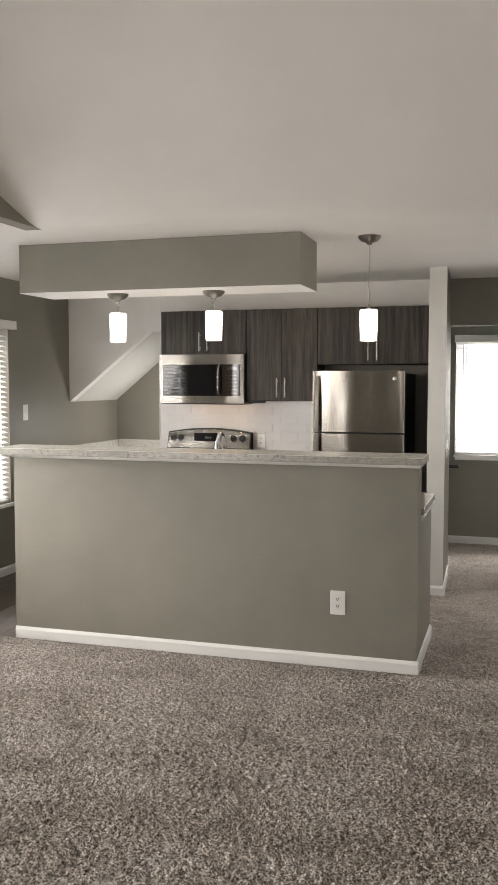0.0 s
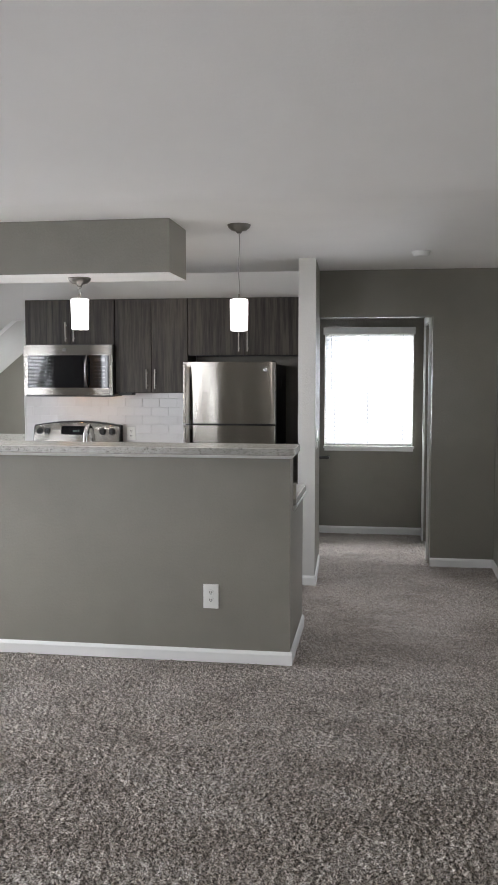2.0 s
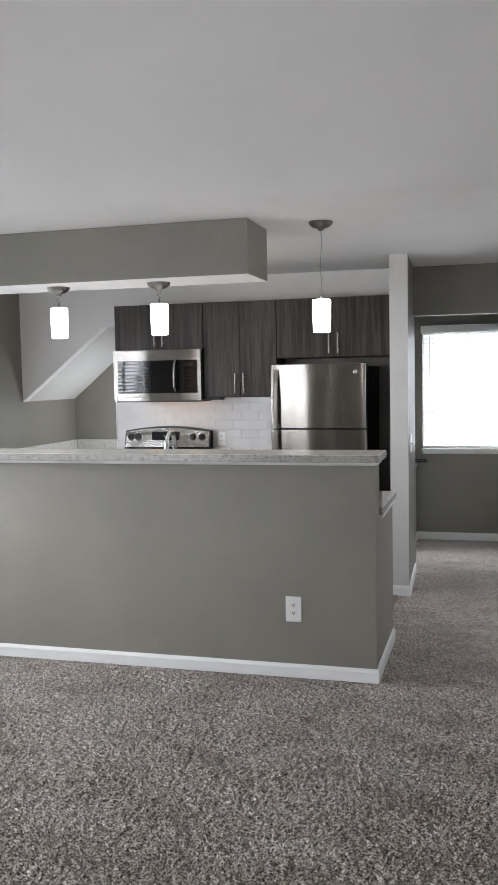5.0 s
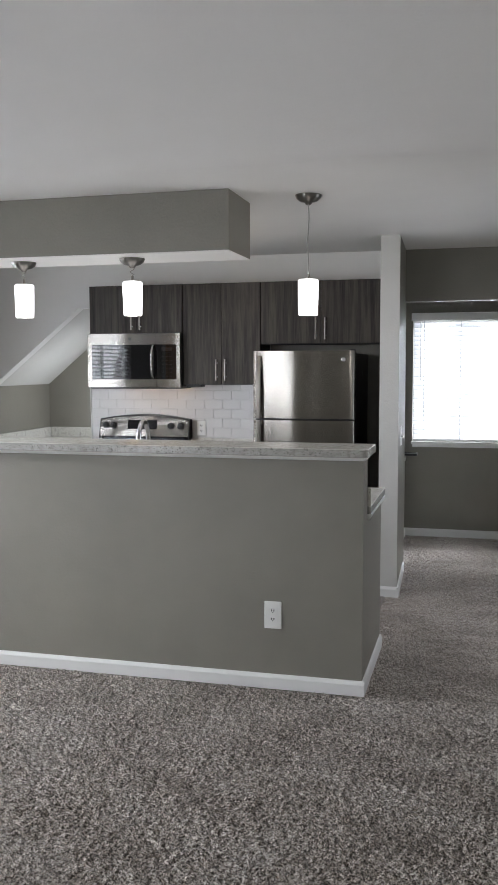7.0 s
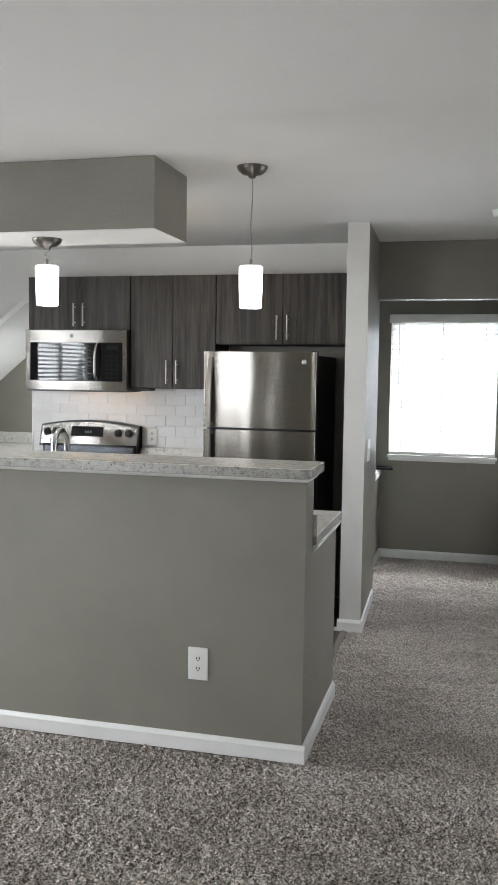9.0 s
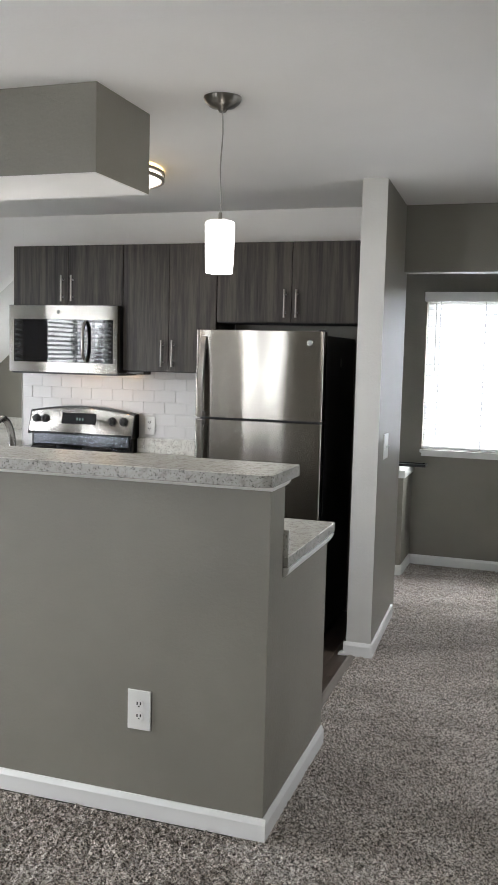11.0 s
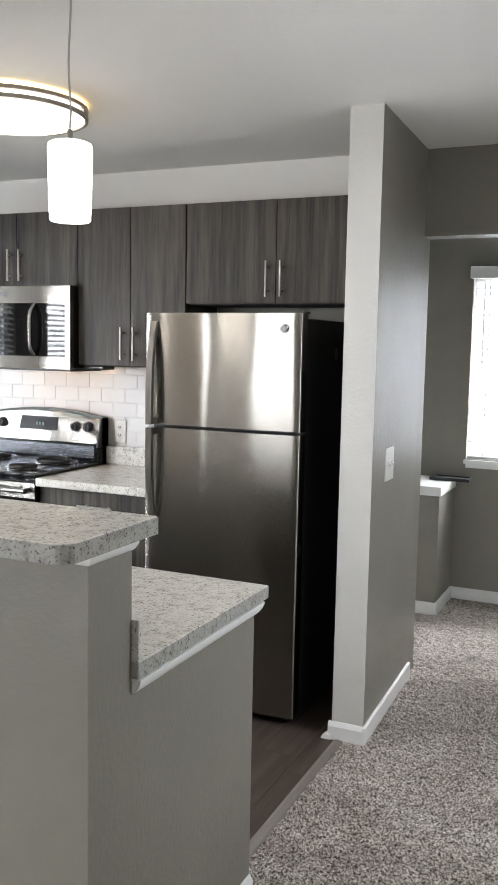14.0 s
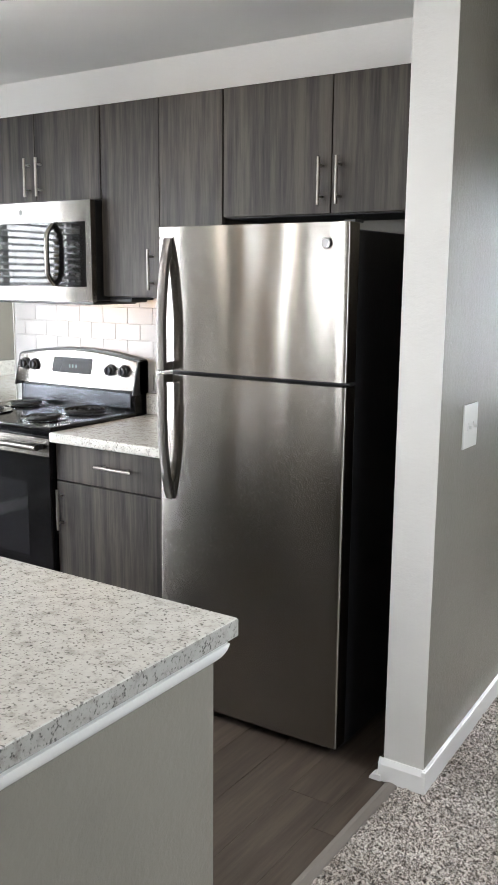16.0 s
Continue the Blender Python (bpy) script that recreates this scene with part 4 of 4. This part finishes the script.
def blind(x0, x1, z0, z1, y):
    t = thing("window_blind", ((x0 + x1) / 2, y, z0), "lowered white slatted blind with nearly closed slats in the window", "blind")
    part("valance", add_box(bmesh.new(), x0 - 0.012, x1 + 0.012, y - 0.055, y - 0.003, z1 - 0.012, z1 + 0.058, bevel=0.004), TRIM, t, "white moulded valance", smooth=35)
    n = 26
    me = None
    for k in range(n):
        z = z0 + 0.045 + (z1 - 0.055 - z0) * k / n
        if me is None:
            bm = bmesh.new()
            a = radians(56)
            c, s = math.cos(a) * 0.024, math.sin(a) * 0.024
            add_prism(bm, [(-c, -s), (0, 0.0015), (c, s), (c, s + 0.0025), (0, 0.0042), (-c, -s + 0.0025)], x0 + 0.006, x1 - 0.006, "x")
            ob = part("slat", bm, BLIND, t)
            me = ob.data
        else:
            ob = new("slat", me)
            ob.parent = t
        ob.location = (0, y + 0.035, z)
    part("bottom_rail", add_box(bmesh.new(), x0 + 0.006, x1 - 0.006, y + 0.012, y + 0.058, z0 + 0.005, z0 + 0.024, bevel=0.003), TRIM, t, smooth=35)
    for cx in (x0 + 0.10, (x0 + x1) / 2 - 0.01, x1 - 0.10):
        box("ladder_cord", (cx - 0.0015, cx + 0.0015, y + 0.009, y + 0.0115, z0 + 0.02, z1), GREYPLASTIC, t)
    tube("tilt_wand", [(x0 + 0.07, y - 0.0, z1 - 0.02), (x0 + 0.072, y + 0.0, z1 - 0.55)], 0.004, TRIM, t, 8)


blind(-0.088, 0.785, 0.885, 2.0, YW)

def side_window(y0, y1, z0, z1, name, blinds):
    """A window in the left wall, facing +x."""
    w = thing(name, (XL, (y0 + y1) / 2, z0), "white window in the side wall", "window", kind="structure")
    f = bmesh.new()
    m = (y0 + y1) / 2
    for q in ((y0, y0 + 0.05, z0, z1), (y1 - 0.05, y1, z0, z1), (y0 + 0.05, y1 - 0.05, z0, z0 + 0.05), (y0 + 0.05, y1 - 0.05, z1 - 0.05, z1), (m - 0.025, m + 0.025, z0 + 0.05, z1 - 0.05)):
        add_box(f, XL - 0.12, XL - 0.075, *q)
    part("window_frame", f, TRIM, w)
    for c, d in ((y0 + 0.05, m - 0.025), (m + 0.025, y1 - 0.05)):
        p = box("pane", (XL - 0.1, XL - 0.096, c, d, z0 + 0.05, z1 - 0.05), GLASS, w)
        p.visible_shadow = False
    box("window_sill", (XL - 0.02, XL + 0.04, y0 - 0.05, y1 + 0.05, z0 - 0.026, z0 - 0.001), TRIM, kind="structure")
    if not blinds:
        return
    t = thing("window_blind", (XL, m, z0), "lowered white slatted blind with open slats over the dining window", "blind")
    part("valance", add_box(bmesh.new(), XL + 0.003, XL + 0.055, y0 - 0.05, y1 + 0.05, z1 - 0.012, z1 + 0.058, bevel=0.004), TRIM, t, "white moulded valance", smooth=35)
    c, s = math.cos(radians(20)) * 0.024, -math.sin(radians(20)) * 0.024
    slat = add_prism(bmesh.new(), [(-c, -s), (0, 0.0015), (c, s), (c, s + 0.0025), (0, 0.0042), (-c, -s + 0.0025)], y0 + 0.006, y1 - 0.006, "y")
    bmesh.ops.translate(slat, verts=slat.verts, vec=Vector((XL, 0, z0)))
    ob = part("slat", slat, BLIND, t)
    n = 33
    for k in range(n):
        if k:
            ob = new("slat", ob.data)
            ob.parent = t
        ob.location = (-0.035, 0, 0.045 + (z1 - z0 - 0.07) * k / n)
    box("bottom_rail", (XL - 0.058, XL - 0.012, y0 + 0.006, y1 - 0.006, z0 + 0.005, z0 + 0.024), TRIM, t, 0.003)
    for cy in (y0 + 0.12, m, y1 - 0.12):
        box("ladder_cord", (XL - 0.0105, XL - 0.0085, cy - 0.0015, cy + 0.0015, z0 + 0.02, z1), TRIM, t)


side_window(0.45, 1.65, 0.6, 2.05, "window_2", True)
side_window(-1.25, 0.05, 0.6, 2.05, "window_3", True)
side_window(-3.55, -3.15, 0.4, 2.3, "window_4", False)
side_window(-6.85, -5.35, 0.5, 2.2, "window_5", False)
# the second window is unseen and only frames the rear fill's opening
for name, x0, x1, z0, z1 in (("window_6", -3.45, -2.9, 0.3, 2.35), ("unseen_window_7", -0.3, 1.2, 0.25, 2.35)):
    w = thing(name, ((x0 + x1) / 2, YB, z0), "white window in the rear wall", "window", kind="structure")
    f = bmesh.new()
    for q in ((x0, x0 + 0.05, z0, z1), (x1 - 0.05, x1, z0, z1), (x0 + 0.05, x1 - 0.05, z0, z0 + 0.05), (x0 + 0.05, x1 - 0.05, z1 - 0.05, z1), ((x0 + x1) / 2 - 0.025, (x0 + x1) / 2 + 0.025, z0 + 0.05, z1 - 0.05)):
        add_box(f, q[0], q[1], YB - 0.045, YB - 0.005, q[2], q[3])
    part("window_frame", f, TRIM, w)

d = thing("door_2", (XL + 0.02, -2.72, 0), "warm oak panelled front door closed in its white casing", "door", kind="structure")
OAK = wood_material("warm_oak", (0.52, 0.23, 0.06), (0.74, 0.38, 0.11))
box("leaf", (XL + 0.001, XL + 0.035, -3.02, -2.42, 0.01, 2.04), OAK, d, 0.003)
for z0, z1 in ((0.2, 0.9), (1.05, 1.9)):
    box("panel", (XL + 0.0355, XL + 0.043, -2.92, -2.52, z0, z1), OAK, d, 0.003)
c = bmesh.new()
for q in ((-3.09, -3.023, 0, 2.11), (-2.417, -2.35, 0, 2.11), (-3.023, -2.417, 2.045, 2.11)):
    add_box(c, XL, XL + 0.02, *q)
part("door_casing", c, TRIM, kind="structure")

# hall: door in the right wall, low stair wall with its white cap, handrail
d = thing("door_1", (0.905, 3.41, 0), "white panelled hall door standing closed in its casing", "door", kind="structure")
box("leaf", (0.91, 0.945, 3.005, 3.815, 0.01, 2.045), TRIM, d, 0.002)
for z0, z1 in ((0.2, 0.9), (1.05, 1.9)):
    for a, b in ((3.1, 3.36), (3.46, 3.72)):
        box("panel", (0.905, 0.9095, a, b, z0, z1), TRIM, d, 0.002)
c = bmesh.new()
add_box(c, 0.867, 0.885, 2.935, 3.0, 0, 2.12)
add_box(c, 0.867, 0.885, 3.82, 3.885, 0, 2.12)
add_box(c, 0.867, 0.885, 3.0, 3.82, 2.05, 2.12)
part("door_casing", c, TRIM, kind="structure")
XS = -0.15
box("wall_stair_low", (-0.9, XS, 3.72, YW, -0.01, 0.71), WALL, kind="structure")
box("stair_wall_cap", (-0.92, XS + 0.012, 3.705, YW - 0.001, 0.71, 0.765), TRIM, kind="structure", bevel=0.003)
hr = thing("tray", (-0.14, 4.05, 0.766), "flat black framed tray lying on the white wall cap", "tray")
b = bmesh.new()
for q in ((-0.27, -0.03, 3.97, 3.985), (-0.27, -0.03, 4.095, 4.11), (-0.27, -0.255, 3.985, 4.095), (-0.045, -0.03, 3.985, 4.095)):
    add_box(b, q[0], q[1], q[2], q[3], 0.766, 0.784)
part("frame", b, BLACKPLASTIC, hr)
box("plate", (-0.255, -0.045, 3.985, 4.095, 0.7665, 0.776), GREYPLASTIC, hr)

# ---- pieces: backsplash tiles, floor planks ----
splash = box("backsplash", (-2.628, -1.0, YK - 0.006, YK, 0.905, 1.447), GROUT, kind="structure")
TW, TH, G = 0.152, 0.076, 0.0021


def shared_piece(cache, key, maker):
    if key not in cache:
        cache[key] = maker()
    return cache[key]


def piece_mesh(w, d, h, bev, mat):
    bm = bmesh.new()
    add_box(bm, -w / 2, w / 2, -d / 2, d / 2, -h / 2, h / 2)
    bmesh.ops.bevel(bm, geom=list(bm.edges), offset=bev, segments=1, affect="EDGES")
    me = bpy.data.meshes.new("piece")
    bm.to_mesh(me)
    bm.free()
    me.materials.append(mat)
    return me


cache = {}
so = origin(splash)
row = 1
z = 1.468
while z > 0.99:
    zlo = max(z - TH, 0.905)
    x = -2.628 - (TW / 2 if row % 2 else 0)
    while x < -1.0:
        a, b = max(x, -2.628), min(x + TW, -1.0)
        if b - a > 0.02:
            zhi = min(z, 1.447)
            w, h = round(b - a - G, 4), round(zhi - zlo - G, 4)
            me = shared_piece(cache, (w, h), lambda: piece_mesh(w, 0.006, h, 0.0012, TILE))
            ob = new("tile", me)
            ob.parent = splash
            ob.location = Vector(((a + b) / 2, YK - 0.0065 + random.uniform(-0.0003, 0.0003), (zhi + zlo) / 2)) - so
            ob.rotation_euler = (random.uniform(-0.004, 0.004), 0, random.uniform(-0.003, 0.003))
        x += TW
    z -= TH
    row += 1
box("tile_edge", (-2.634, -2.6285, YK - 0.014, YK, 0.905, 1.447), WHITEPLASTIC, kind="structure")

fo = origin(floor)
PW, PL = 0.152, 1.22
x = XL
rng = random.Random(4)
while x < -0.12:
    off = rng.uniform(0, PL)
    y = -0.0 - off
    x1 = min(x + PW, -0.117)
    while y < 2.68:
        a, b = max(y, 0.0), min(y + PL, 2.68)
        if b - a > 0.03 and x1 - x > 0.02:
            w, l = round(x1 - x - 0.0012, 4), round(b - a - 0.0012, 4)
            me = shared_piece(cache, ("p", w, l), lambda: piece_mesh(w, l, 0.012, 0.0007, PLANK))
            ob = new("floor_plank", me)
            ob.parent = floor
            ob.location = Vector(((x + x1) / 2, (a + b) / 2, -0.011)) - fo
        y += PL
    x += PW
